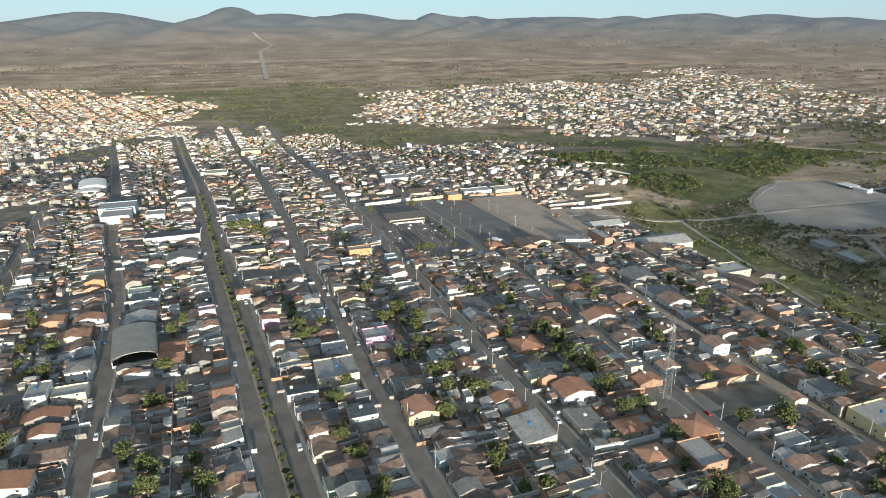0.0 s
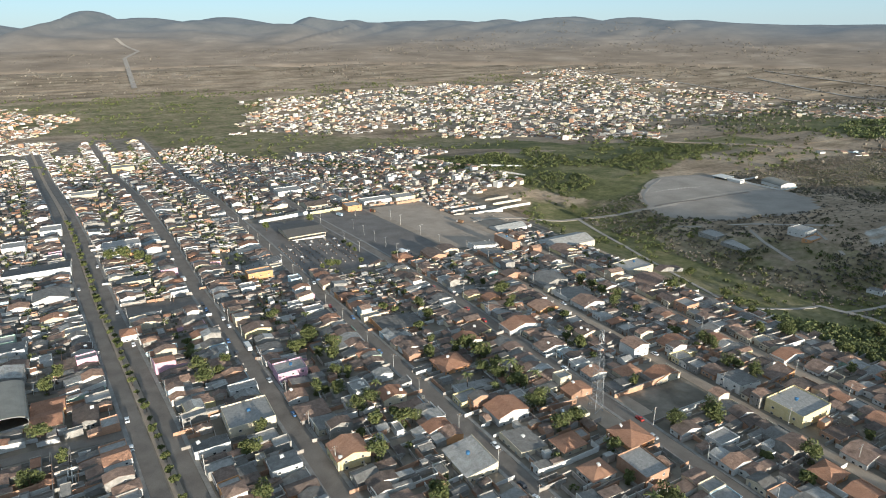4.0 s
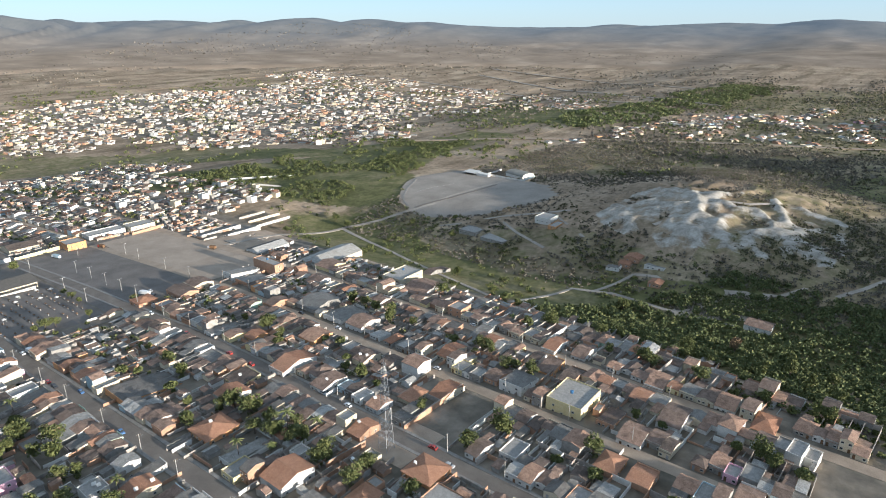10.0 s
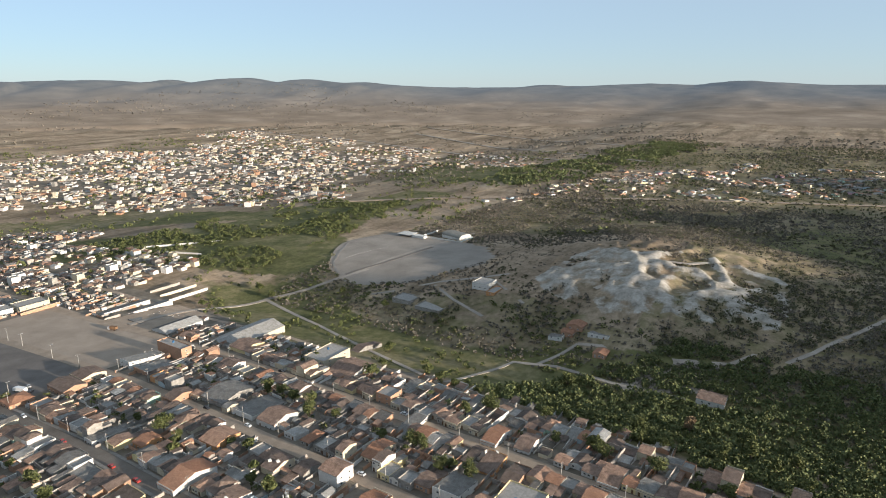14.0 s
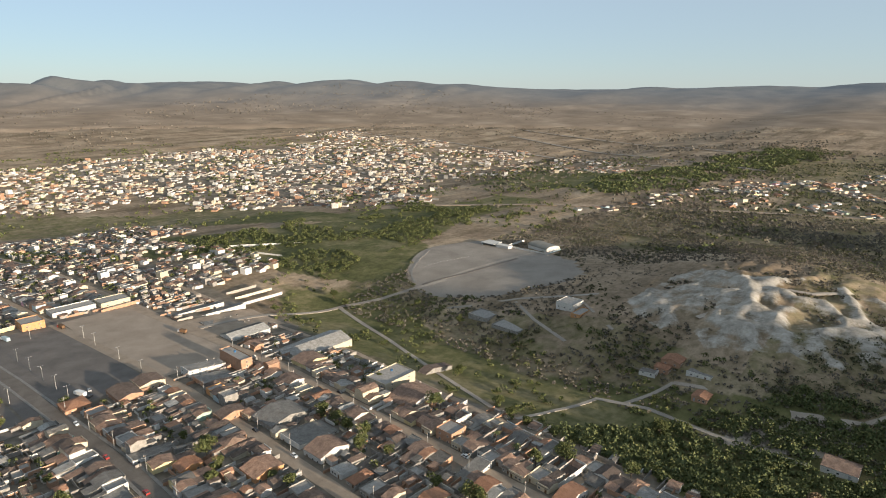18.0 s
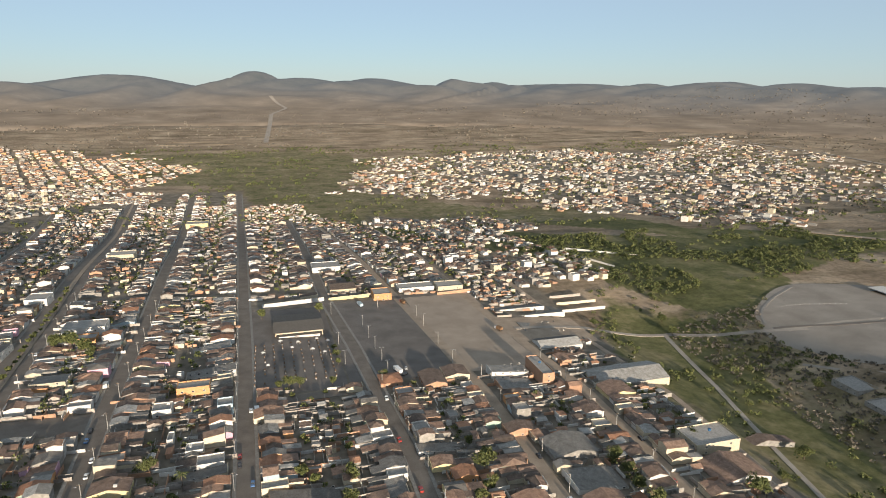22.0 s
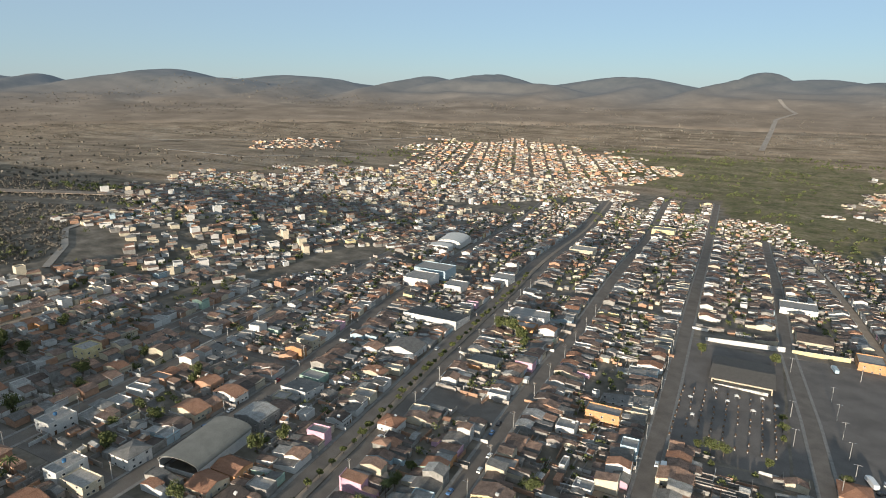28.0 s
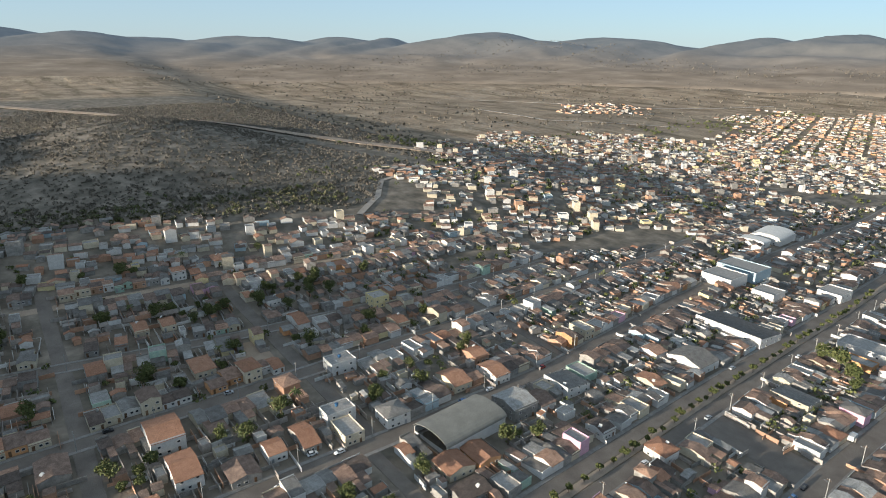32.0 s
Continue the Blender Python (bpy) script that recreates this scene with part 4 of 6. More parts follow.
house_at(39.7, 51.4, 255.2, 261.8, 4.0, "gable", "yellow", "tile")
house_at(40.9, 50.1, 236.0, 241.7, 3.5, "gable", "white", "sheet")
house_at(41.0, 48.0, 198.5, 204.2, 3.0, "gable", "white", "tile")
house_at(41.3, 51.5, 185.7, 194.3, 3.4, "hip", "grey", "tile")
house_at(62.5, 68.5, 192.2, 197.9, 4.5, "flat", "white", "slab")
house_at(70.5, 83.9, 190.4, 194.2, 3.0, "shed", "white", "sheet")
house_at(69.7, 78.1, 182.6, 189.2, 4.0, "gable", "cream", "tile_new")
house_at(66.5, 78.4, 258.4, 263.1, 2.8, "shed", "cream", "sheet")
house_at(85.1, 95.4, 287.5, 294.1, 4.0, "gable", "cream", "tile")
house_at(55.9, 68.1, 315.5, 321.2, 6.4, "flat", "orange", "slab")
house_at(57.3, 77.2, 331.5, 338.2, 5.0, "shed", "white", "sheet")
house_at(54.0, 73.9, 360.1, 364.9, 4.0, "shed", "blue", "sheet")
house_at(64.3, 75.0, 367.6, 372.4, 3.6, "gable", "white", "tile_new")
house_at(49.4, 56.1, 302.5, 308.2, 4.2, "flat", "white", "slab")
house_at(64.4, 70.0, 272.6, 277.4, 3.2, "flat", "white", "slab")
house_at(21.7, 28.8, 232.3, 239.9, 3.2, "hip", "white", "tile")
house_at(23.5, 33.6, 210.8, 215.5, 4.6, "flat", "white", "slab")
house_at(105.5, 114.0, 132.1, 138.8, 3.1, "hip", "cream", "tile_new")
house_at(104.2, 112.4, 118.1, 124.8, 3.2, "hip", "white", "tile_new")
house_at(127.3, 136.1, 154.2, 159.9, 3.2, "gable", "brick", "tile_new")
house_at(141.4, 148.4, 160.0, 165.7, 3.2, "gable", "white", "tile")
house_at(152.1, 160.4, 154.6, 160.3, 3.0, "hip", "cream", "tile_new")
house_at(160.0, 171.1, 146.4, 153.1, 3.0, "gable", "cream", "tile_new")
house_at(159.8, 168.6, 185.2, 190.9, 4.0, "gable", "cream", "tile")
house_at(136.4, 151.6, 203.3, 210.9, 4.0, "gable", "white", "tile_new")
house_at(138.3, 149.3, 183.5, 190.2, 3.4, "gable", "white", "tile")
house_at(95.3, 110.0, 176.0, 180.7, 3.0, "shed", "white", "sheet")
house_at(145.3, 152.4, 233.9, 239.6, 3.4, "gable", "orange", "tile_new")
house_at(159.1, 169.1, 213.1, 221.6, 3.6, "gable", "orange", "tile")
house_at(137.6, 151.4, 251.6, 256.4, 3.4, "shed", "white", "sheet")
house_at(178.6, 185.8, 188.2, 192.0, 2.8, "hip", "grey", "tile_new")
house_at(183.2, 194.4, 162.6, 168.3, 3.1, "gable", "cream", "tile_new")
house_at(203.4, 215.7, 163.8, 169.5, 3.0, "shed", "white", "sheet")
house_at(182.3, 193.5, 95.2, 100.9, 3.0, "shed", "brick", "tile")
house_at(177.4, 187.2, 84.3, 91.9, 3.5, "gable", "white", "tile")
house_at(193.1, 205.5, 77.5, 85.1, 4.0, "gable", "white", "tile")
house_at(213.4, 224.7, 90.2, 96.9, 3.0, "gable", "white", "tile")
house_at(215.7, 225.0, 66.7, 73.3, 3.2, "gable", "white", "tile")
house_at(209.3, 219.8, 53.6, 60.3, 3.4, "hip", "cream", "tile_new")
house_at(170.6, 178.7, 49.3, 55.9, 3.4, "gable", "white", "tile")
house_at(161.1, 169.1, 85.1, 91.7, 3.2, "hip", "orange", "tile_new")
house_at(160.9, 169.0, 75.4, 82.0, 3.3, "gable", "brick", "tile_new")
house_at(194.7, 206.9, 116.9, 122.6, 3.0, "gable", "brick", "tile")
house_at(198.5, 208.1, 126.3, 132.9, 4.0, "shed", "orange", "tile")
house_at(213.4, 225.1, 133.3, 139.0, 3.3, "gable", "white", "tile_new")
house_at(216.4, 226.7, 121.8, 127.5, 3.2, "gable", "white", "tile")
house_at(148.8, 156.7, 111.0, 116.7, 3.0, "flat", "white", "slab")
house_at(169.7, 180.0, 253.8, 259.5, 3.2, "gable", "brick", "tile")
house_at(177.4, 183.5, 248.0, 252.8, 3.0, "gable", "cream", "tile")
house_at(247.9, 270.9, 230.6, 235.3, 3.0, "gable", "grey", "tile")
house_at(-238.8, -229.8, 189.1, 195.7, 5.6, "gable", "white", "tile_new")
house_at(-199.6, -191.4, 212.4, 218.1, 3.2, "gable", "cream", "tile_new")
house_at(-191.3, -181.1, 219.5, 226.1, 3.4, "shed", "white", "sheet")
house_at(-165.0, -150.6, 221.7, 227.4, 3.2, "gable", "white", "tile_new")
house_at(-136.4, -124.9, 257.4, 263.1, 3.6, "gable", "cream", "tile_new")
house_at(-193.5, -181.2, 162.0, 167.7, 3.4, "gable", "cream", "tile_new")
house_at(-191.0, -181.1, 172.8, 178.5, 3.4, "gable", "cream", "tile_new")
house_at(-163.7, -152.5, 140.5, 147.1, 3.6, "gable", "grey", "tile_new")
house_at(-144.9, -132.4, 173.5, 181.1, 3.8, "hip", "cream", "tile_new")
house_at(-142.2, -130.7, 139.4, 145.1, 3.2, "shed", "green", "sheet")
house_at(-147.5, -139.1, 114.0, 120.7, 3.2, "gable", "brick", "tile_new")
house_at(-107.2, -95.1, 120.8, 129.3, 3.2, "cross", "grey", "tile")
house_at(-86.5, -71.6, 152.0, 159.6, 5.0, "gable", "white", "tile_new")
house_at(-74.8, -64.4, 165.1, 173.6, 3.2, "cross", "grey", "tile")
house_at(-77.6, -69.2, 177.6, 183.3, 4.0, "gable", "white", "tile_new")
house_at(-81.9, -67.6, 188.1, 193.8, 3.2, "gable", "grey", "tile_new")
house_at(-74.9, -63.7, 200.1, 206.7, 4.6, "flat", "cream", "slab")
house_at(-91.0, -81.3, 265.5, 272.1, 4.0, "gable", "brick", "tile_new")
house_at(-77.5, -65.0, 262.3, 268.9, 4.6, "gable", "white", "tile_new")
house_at(-82.1, -69.1, 246.5, 254.1, 4.0, "gable", "cream", "tile_new")
house_at(-38.0, -26.8, 306.4, 312.1, 3.6, "gable", "cream", "tile_new")
house_at(-57.7, -47.3, 290.3, 296.9, 3.4, "flat", "green", "slab")
house_at(-52.5, -42.0, 263.2, 269.8, 3.6, "gable", "white", "tile")
house_at(-27.1, -18.8, 268.7, 274.4, 3.6, "gable", "white", "tile")
house_at(-7.5, 0.8, 274.6, 281.3, 4.4, "hip", "white", "tile_new")
house_at(-81.3, -71.1, 317.4, 323.1, 5.6, "flat", "cream", "slab")
house_at(-115.3, -98.6, 290.6, 297.2, 5.0, "shed", "white", "sheet")
house_at(-51.1, -42.3, 327.1, 333.7, 3.6, "gable", "white", "tile")


def wall_run(x0, y0, x1, y1, h, mat, label):
    """A free-standing plot wall with a coping."""
    a, b = Vector(put(x0, y0)), Vector(put(x1, y1))
    ln, turn = (b - a).length, math.degrees(math.atan2(b.y - a.y, b.x - a.x))
    thing("plot_wall", label, "wall", pose(a.x, a.y, gzf(a.x, a.y), 0, 0, turn), [("panel", box(0, ln, -0.08, 0.08, -0.8, h), mat), ("coping", box(-0.05, ln + 0.05, -0.14, 0.14, h + 0.004, h + 0.1), "concrete")])


TAKEN += [put_box(142, 171, 131, 146)]
wall_run(141, 148, 170.5, 146.5, 2.2, "brick", "sunlit brick wall round a vacant plot")
wall_run(152, 130, 170.5, 129.5, 2.2, "white", "whitewashed wall round a vacant plot")
wall_run(153, 130.4, 142, 131, 2.0, "wallgrey", "grey wall round a vacant plot")
wall_run(113, 154, 127, 151.5, 2.6, "brick", "long orange brick wall beside the mast")
wall_run(-152, 190, -122, 189, 2.0, "wallgrey", "grey wall of the bare lot")
wall_run(252, 382, 276, 380, 1.7, "cream", "long cream plot wall beside the scrub")
wall_run(252, 392, 272, 391, 1.7, "wallgrey", "long grey plot wall beside the scrub")
wall_run(250, 371, 276, 369, 1.8, "white", "long white plot wall beside the scrub")
wall_run(309, 489, 355, 454, 3.0, "white", "long white wall of the sports yard in the valley")
wall_run(309, 470, 322, 436, 2.6, "white", "low white wall of the sports yard")
wall_run(88, 415, 122, 414, 2.6, "white", "white garden wall facing the plaza")
wall_run(125, 418, 148, 416, 2.2, "yellow", "yellow and white wall at the head of the plaza")
wall_run(188, 411, 209, 411, 2.2, "brick", "low brick wall at the head of the field")

# ---- plaza, field and other open grounds ----


def patch(name, x0, x1, y0, y1, mat, lift, label, cat="pavement"):
    x0, x1, y0, y1 = put_box(x0, x1, y0, y1)
    nx_, ny_ = max(1, int((x1 - x0) / 7)), max(1, int((y1 - y0) / 7))
    vs, fs = [], []
    for j in range(ny_ + 1):
        for i in range(nx_ + 1):
            x, y = x0 + (x1 - x0) * i / nx_, y0 + (y1 - y0) * j / ny_
            edge = i in (0, nx_) or j in (0, ny_)
            x += 0.5 * noise.noise((x * 0.1, y * 0.1, 2)) * edge
            vs.append((x, y, gzf(x, y) + lift))
    for j in range(ny_):
        for i in range(nx_):
            a = j * (nx_ + 1) + i
            fs.append((a, a + 1, a + nx_ + 2, a + nx_ + 1))
    return tagged(mesh_ob(name, vs, fs, mat), label, cat, kind="structure")


def blob(name, poly, mat, lift, label, cat="ground"):
    """A piece of ground with a rounded outline, laid over the land."""
    poly = plan(poly)
    cx, cy = sum(p[0] for p in poly) / len(poly), sum(p[1] for p in poly) / len(poly)
    edge = []
    n = len(poly)
    for k in range(n):
        p0, p1, p2, p3 = (poly[(k + q) % n] for q in (-1, 0, 1, 2))
        for s in range(6):
            t = s / 6
            edge.append(tuple(0.5 * (2 * p1[i] + (p2[i] - p0[i]) * t + (2 * p0[i] - 5 * p1[i] + 4 * p2[i] - p3[i]) * t * t + (3 * p1[i] - p0[i] - 3 * p2[i] + p3[i]) * t ** 3) for i in (0, 1)))
    vs, fs, m = [(cx, cy, gzf(cx, cy) + lift)], [], len(edge)
    for r in range(1, 13):
        for x, y in edge:
            qx, qy = cx + (x - cx) * r / 12, cy + (y - cy) * r / 12
            vs.append((qx, qy, gzf(qx, qy) + lift))
    for k in range(m):
        fs.append((0, 1 + k, 1 + (k + 1) % m))
        for r in range(11):
            a, b = 1 + r * m, 1 + (r + 1) * m
            fs.append((a + k, b + k, b + (k + 1) % m, a + (k + 1) % m))
    return tagged(mesh_ob(name, vs, fs, mat, smooth=True), label, cat, kind="structure")


patch("plaza", 122, 167, 309, 412, "plaza", 0.08, "broad dark paved plaza")
patch("sports_ground", 168, 208, 306, 412, "field_earth", 0.08, "bare sandy playing field beside the plaza", "ground")
patch("market_yard", 82, 121, 309, 410, "plaza", 0.07, "dark paved yard of the open-air market")
patch("paved_lot", -12, 29, 299, 312, "plaza", 0.09, "paved side lot between house rows")
patch("vacant_lot", 209, 250, 331, 364, "dirt", 0.09, "bare earth lot beside the sheds", "ground")
patch("vacant_lot", -152, -122, 190, 204, "dirt", 0.09, "bare pale earth lot behind a wall", "ground")
patch("vacant_lot", 126, 146, 136, 160, "dirt", 0.05, "vacant earth plot round the lattice mast", "ground")
# darker copy of the sand: shade over the oval is put into its colour
M["oval_earth"] = plain("oval_field_earth_shaded", (0.24, 0.212, 0.182), (0.33, 0.295, 0.255), 0.04, vary=0.02)
blob("oval_field", OVAL, "oval_earth", 0.35, "wide bare oval field with sandy surface")
blob("stone_field", [(292, 113), (305, 112), (318, 103), (325, 80), (309, 77), (300, 92)], "sand", 0.4, "fenced stony field on the slope")

TRACKS = [([(250, 178), (271, 173), (291, 165), (296, 145), (295, 118), (296, 100), (298, 87)], 3.6), ([(294, 154), (305, 147), (315, 142)], 3.4), ([(315, 142), (319, 123), (318, 108), (321, 94), (327, 75), (337, 67), (367, 54)], 3.8),
          ([(331, 58), (351, 44), (381, 29), (420, 12), (520, -30)], 4), ([(348, 244), (367, 213), (386, 183), (395, 162), (402, 140), (413, 112), (473, 64), (560, 20)], 5),
          ([(293, 337), (276, 279), (260, 224), (248, 179)], 4.5), ([(321, 277), (328, 266), (348, 244)], 4), ([(343, 245), (331, 224), (321, 199)], 3.4), ([(357, 210), (345, 194), (337, 182)], 3),
          ([(212, 350), (252, 348), (296, 336), (314, 322), (349, 302)], 6), ([(395, 162), (377, 138), (360, 150)], 6), ([(340, 305), (400, 300), (470, 290)], 4)]
TRACKS = [(plan(p), 0.8 * w) for p, w in TRACKS]
for pts, wd in TRACKS:
    ribbon("track", pts, wd, "sand", 0.4, "pale trodden earth track through the scrub", "track")
ribbon("highway", plan([(-1500, -20), (-1207, 135), (-976, 262), (-760, 330), (-608, 414), (-529, 454), (-459, 498), (-400, 540)]), 24, "dirt", 2.0, "broad earth highway towards the town", "road")
ribbon("highway", plan([(520, 520), (650, 330), (714, 195), (800, -2), (900, -300)]), 12, "dirt", 1.2, "pale road across the far side of the valley", "road")
ribbon("track", plan([(-272, 318), (-300, 350), (-338, 377), (-356, 415), (-349, 448)]), 5, "sand", 0.8, "pale track round the end of the ridge", "track")
ribbon("firebreak", plan([(104, 1600), (122, 2000), (132, 2250), (190, 2450), (140, 2700)]), 16, "sand", 3.0, "straight cleared strip up the far hillside", "track", lambda x, y: gzf(x, y) + 1)

for pts in ([(1230, 1480), (1250, 1100), (1120, 700), (1000, 420)], [(1462, 1048), (1250, 650), (1128, 501), (1040, 300)], [(1600, 1100), (1500, 687), (1300, 420)], [(-560, 1080), (-760, 980), (-980, 1000)], [(-640, 1560), (-800, 1300), (-1150, 1100)]):
    ribbon("track", plan(pts), 11, "sand", 1.6, "pale earth track across the far plain", "track")
ribbon("footpath", plan([(337, 311), (364, 299), (415, 294)]), 3.4, "asphalt", 0.5, "dark trodden strip across the oval field", "track")
ribbon("field_edge", plan([(338, 317), (343, 325), (351, 333), (372, 346), (396, 358)]), 2.2, "kerb", 0.6, "pale cement kerb round the end of the oval field", "kerb")


def tube(p, q, r0, r1, n=6):
    """A tapered bar from p to q."""
    p, q = Vector(p), Vector(q)
    rot = (q - p).to_track_quat("Z", "Y").to_matrix()
    vs = [tuple(base + rot @ Vector((r * math.cos(2 * math.pi * k / n), r * math.sin(2 * math.pi * k / n), 0))) for base, r in ((p, r0), (q, r1)) for k in range(n)]
    return vs, [(k, (k + 1) % n, n + (k + 1) % n, n + k) for k in range(n)] + [tuple(range(n - 1, -1, -1)), tuple(range(n, 2 * n))]


def barrel(w, l, eave, crown, th=0.2, n=14, over=0.4):
    """A vaulted roof, its axis along y."""
    a = w / 2 + over
    arc = [(a * math.cos(math.pi * k / n), eave + (crown - eave) * math.sin(math.pi * k / n)) for k in range(n + 1)]
    m = n + 1
    vs = [(x, y, z + t) for y in (-l / 2, l / 2) for t in (0, th) for x, z in arc]
    fs = []
    for k in range(n):
        fs += [(k, k + 1, 2 * m + k + 1, 2 * m + k), (m + k, 3 * m + k, 3 * m + k + 1, m + k + 1), (k, m + k, m + k + 1, k + 1), (2 * m + k, 2 * m + k + 1, 3 * m + k + 1, 3 * m + k)]
    return vs, fs + [(0, 2 * m, 3 * m, m), (n, m + n, 3 * m + n, 2 * m + n)]


def barrel_hall(name, label, cx, cy, w, l, eave, crown, wall, roof, turn=0, open_front=False):
    (cx, cy), w, l = put(cx, cy), K * w, K * l
    parts = [("side_wall", box(-w / 2, -w / 2 + 0.3, -l / 2, l / 2, -1, eave), wall), ("side_wall", box(w / 2 - 0.3, w / 2, -l / 2, l / 2, -1, eave), wall), ("roof", barrel(w, l + 0.8, eave, crown), roof)]
    n = 12
    arc = [(w / 2 * math.cos(math.pi * k / n), eave + (crown - eave - 0.1) * math.sin(math.pi * k / n)) for k in range(n + 1)]
    end = [(-w / 2 + 0.31, -1), (w / 2 - 0.31, -1)] + [(x * 0.985, z - 0.05) for x, z in arc]
    parts.append(("end_wall", prism(end, l / 2 - 0.3, l / 2), wall))
    if open_front:
        parts.append(("low_wall", box(-w / 2 + 0.31, w / 2 - 0.31, -l / 2, -l / 2 + 0.25, -1, 2.2), wall))
        parts.append(("arch_truss", join(*[tube((arc[k][0] * 0.97, -l / 2 + 0.2, arc[k][1] - 0.25), (arc[k + 1][0] * 0.97, -l / 2 + 0.2, arc[k + 1][1] - 0.25), 0.12, 0.12) for k in range(n)]), "steel"))
    else:
        parts.append(("front_wall", prism(end, -l / 2, -l / 2 + 0.3), wall))
        parts.append(("door", moved(box(0, 0.12, -1.6, 1.6, 0, 3.0), 0, -l / 2 + 0.02, 0, -90), "steel"))
        for sx in (-1, 1):
            parts.append(("window", moved(window_shape(1.6, 1.0), sx * w * 0.3, -l / 2, 1.6, -90), ("white", "glass")))
    TAKEN.append((cx - w / 2 - 1, cx + w / 2 + 1, cy - l / 2 - 1, cy + l / 2 + 1))
    return thing(name, label, "hall", pose(cx, cy, gzf(cx, cy), 0, 0, turn), parts)


M["vault"] = plain("vault_sheet", (0.27, 0.25, 0.21), (0.34, 0.32, 0.27), 0.2, rough=0.6)
barrel_hall("gymnasium", "gymnasium with broad grey vaulted roof, open at one end", -50.5, 234.5, 14.5, 24, 4.4, 7.6, "white", "vault", 6, True)
barrel_hall("club_hall", "white and blue club hall with vaulted roof beside the oval field", 449, 294, 15, 22, 4.2, 7.5, "white", "vault", -14)
barrel_hall("vaulted_market", "white vaulted hall among the houses", -103, 530, 19, 24, 5.2, 9.5, "white", "white", 8)
barrel_hall("vaulted_market", "second smaller white vaulted hall", -104, 510, 17, 9, 3.4, 5.6, "white", "white", 8)

thing("club_wall", "white and blue painted perimeter wall of the club", "wall", at(449, 300), [
    ("panel", box(-18, -17.6, -26, 30, -2.5, 2.4), "white"), ("panel", box(-17.5, 18, 29.6, 30, -2.5, 2.4), "white"), ("panel", box(-17.5, 10, -26, -25.6, -2.5, 2.4), "blue"),
    ("gatehouse", box(-26, -18.1, 22, 40, -2.5, 3.2), "white"), ("canopy", box(-29, -12, 41, 60, 2.6, 3.2), "white"), ("canopy_wall", box(-28, -13, 58, 58.4, -2.5, 2.6), "blue")])

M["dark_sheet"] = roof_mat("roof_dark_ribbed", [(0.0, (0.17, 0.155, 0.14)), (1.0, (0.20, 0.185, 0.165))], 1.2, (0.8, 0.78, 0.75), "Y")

# market hall on the plaza: long low roof on a white base, clerestory strip along its south side
mh = [("back_wall", box(-11.5, 11.5, 12.6, 13, -1, 3.4), "cream"), ("side_wall", box(-11.9, -11.5, -11, 13, -1, 3.4), "cream"), ("side_wall", box(11.5, 11.9, -11, 13, -1, 3.4), "cream"),
      ("front_wall", box(-10.3, 10.3, -13, -12.6, -1, 2.3), "white"), ("clerestory", box(-11.6, 11.6, -11.4, -11, 3.0, 4.4), "cream"),
      ("lower_roof", moved(box(-11.2, 11.2, -14.2, -11.4, 2.65, 2.82), 0, 0, 0), "sheet")]
mh.append(("roof", turned(prism([(-12.4, 4.45), (0.8, 5.9), (14.2, 4.0), (14.2, 4.18), (0.8, 6.08), (-12.4, 4.63)], -12.8, 12.8)), "dark_sheet"))
for k in range(7):
    mh.append(("column", box(-10.2 + k * 3.35, -9.9 + k * 3.35, -12.55, -12.25, 2.3, 2.64), "concrete"))
mh = [(n, ([(x * K, y * K, z) for x, y, z in sh[0]], *sh[1:]), m) for n, sh, m in mh]
thing("market_pavilion", "long market pavilion with dark ribbed roof and cream clerestory", "pavilion", at(105.5, 378.5), mh)

# stalls of the open-air market
stall = thing("market_stall", "bare wooden market stall in long rows on the dark yard", "market stall", at(84.5, 319, 0.1), [
    ("counter", box(-0.45, 0.45, -1.1, 1.1, 0.85, 0.97), "wood"), ("leg", box(-0.3, 0.3, -0.95, -0.8, 0, 0.85), "concrete"), ("leg", box(-0.3, 0.3, 0.8, 0.95, 0, 0.85), "concrete"),
    ("post", box(-0.05, 0.05, -1.1, -1.0, 0.97, 2.1), "wood")], "market stalls")
srng = random.Random(3)
for i in range(9):
    for j in range(10):
        if (i or j) and srng.random() < 0.9:
            copy_thing(stall, at(84.5 + i * 4.1 + srng.uniform(-0.15, 0.15), 319 + j * 4.5 + srng.uniform(-0.2, 0.2), 0.1, srng.uniform(-4, 4)))
awn = thing("market_awning", "small white awning over a stall", "awning", at(90, 335, 0.1), [("cloth", hip_roof(1.9, 1.9, 2.1, 0.7, 0.1), "white")] + [("pole", box(x, x + 0.06, y, y + 0.06, 0, 2.05), "steel") for x in (-0.9, 0.84) for y in (-0.9, 0.84)], "awnings")
for x, y in ((101, 352), (110, 348), (96, 361), (115, 343), (104, 358), (118, 356), (88, 349), (113, 360)):
    copy_thing(awn, at(x, y, 0.1, srng.uniform(0, 40)))

# posts and poles
lamp_post = thing("lamp_post", "tall pale concrete lamp post on the plaza", "lamp post", at(138.5, 315, 0.05), [("pole", tube((0, 0, 0), (0, 0, 9.5), 0.17, 0.10, 8), "concrete"), ("arm", tube((-1.3, 0, 9.4), (1.3, 0, 9.4), 0.05, 0.05), "steel"),
    ("lamp_head", box(-1.6, -0.9, -0.14, 0.14, 9.3, 9.45), "steel"), ("lamp_head", box(0.9, 1.6, -0.14, 0.14, 9.3, 9.45), "steel")], "plaza lamp posts")
for x, y in ((138.6, 329), (138.2, 343), (137.8, 357), (137.4, 372), (168, 380), (168, 366), (168, 340), (122.5, 330), (122.5, 352), (124, 395), (150, 398), (168, 318)):
    copy_thing(lamp_post, at(x, y, 0.05))
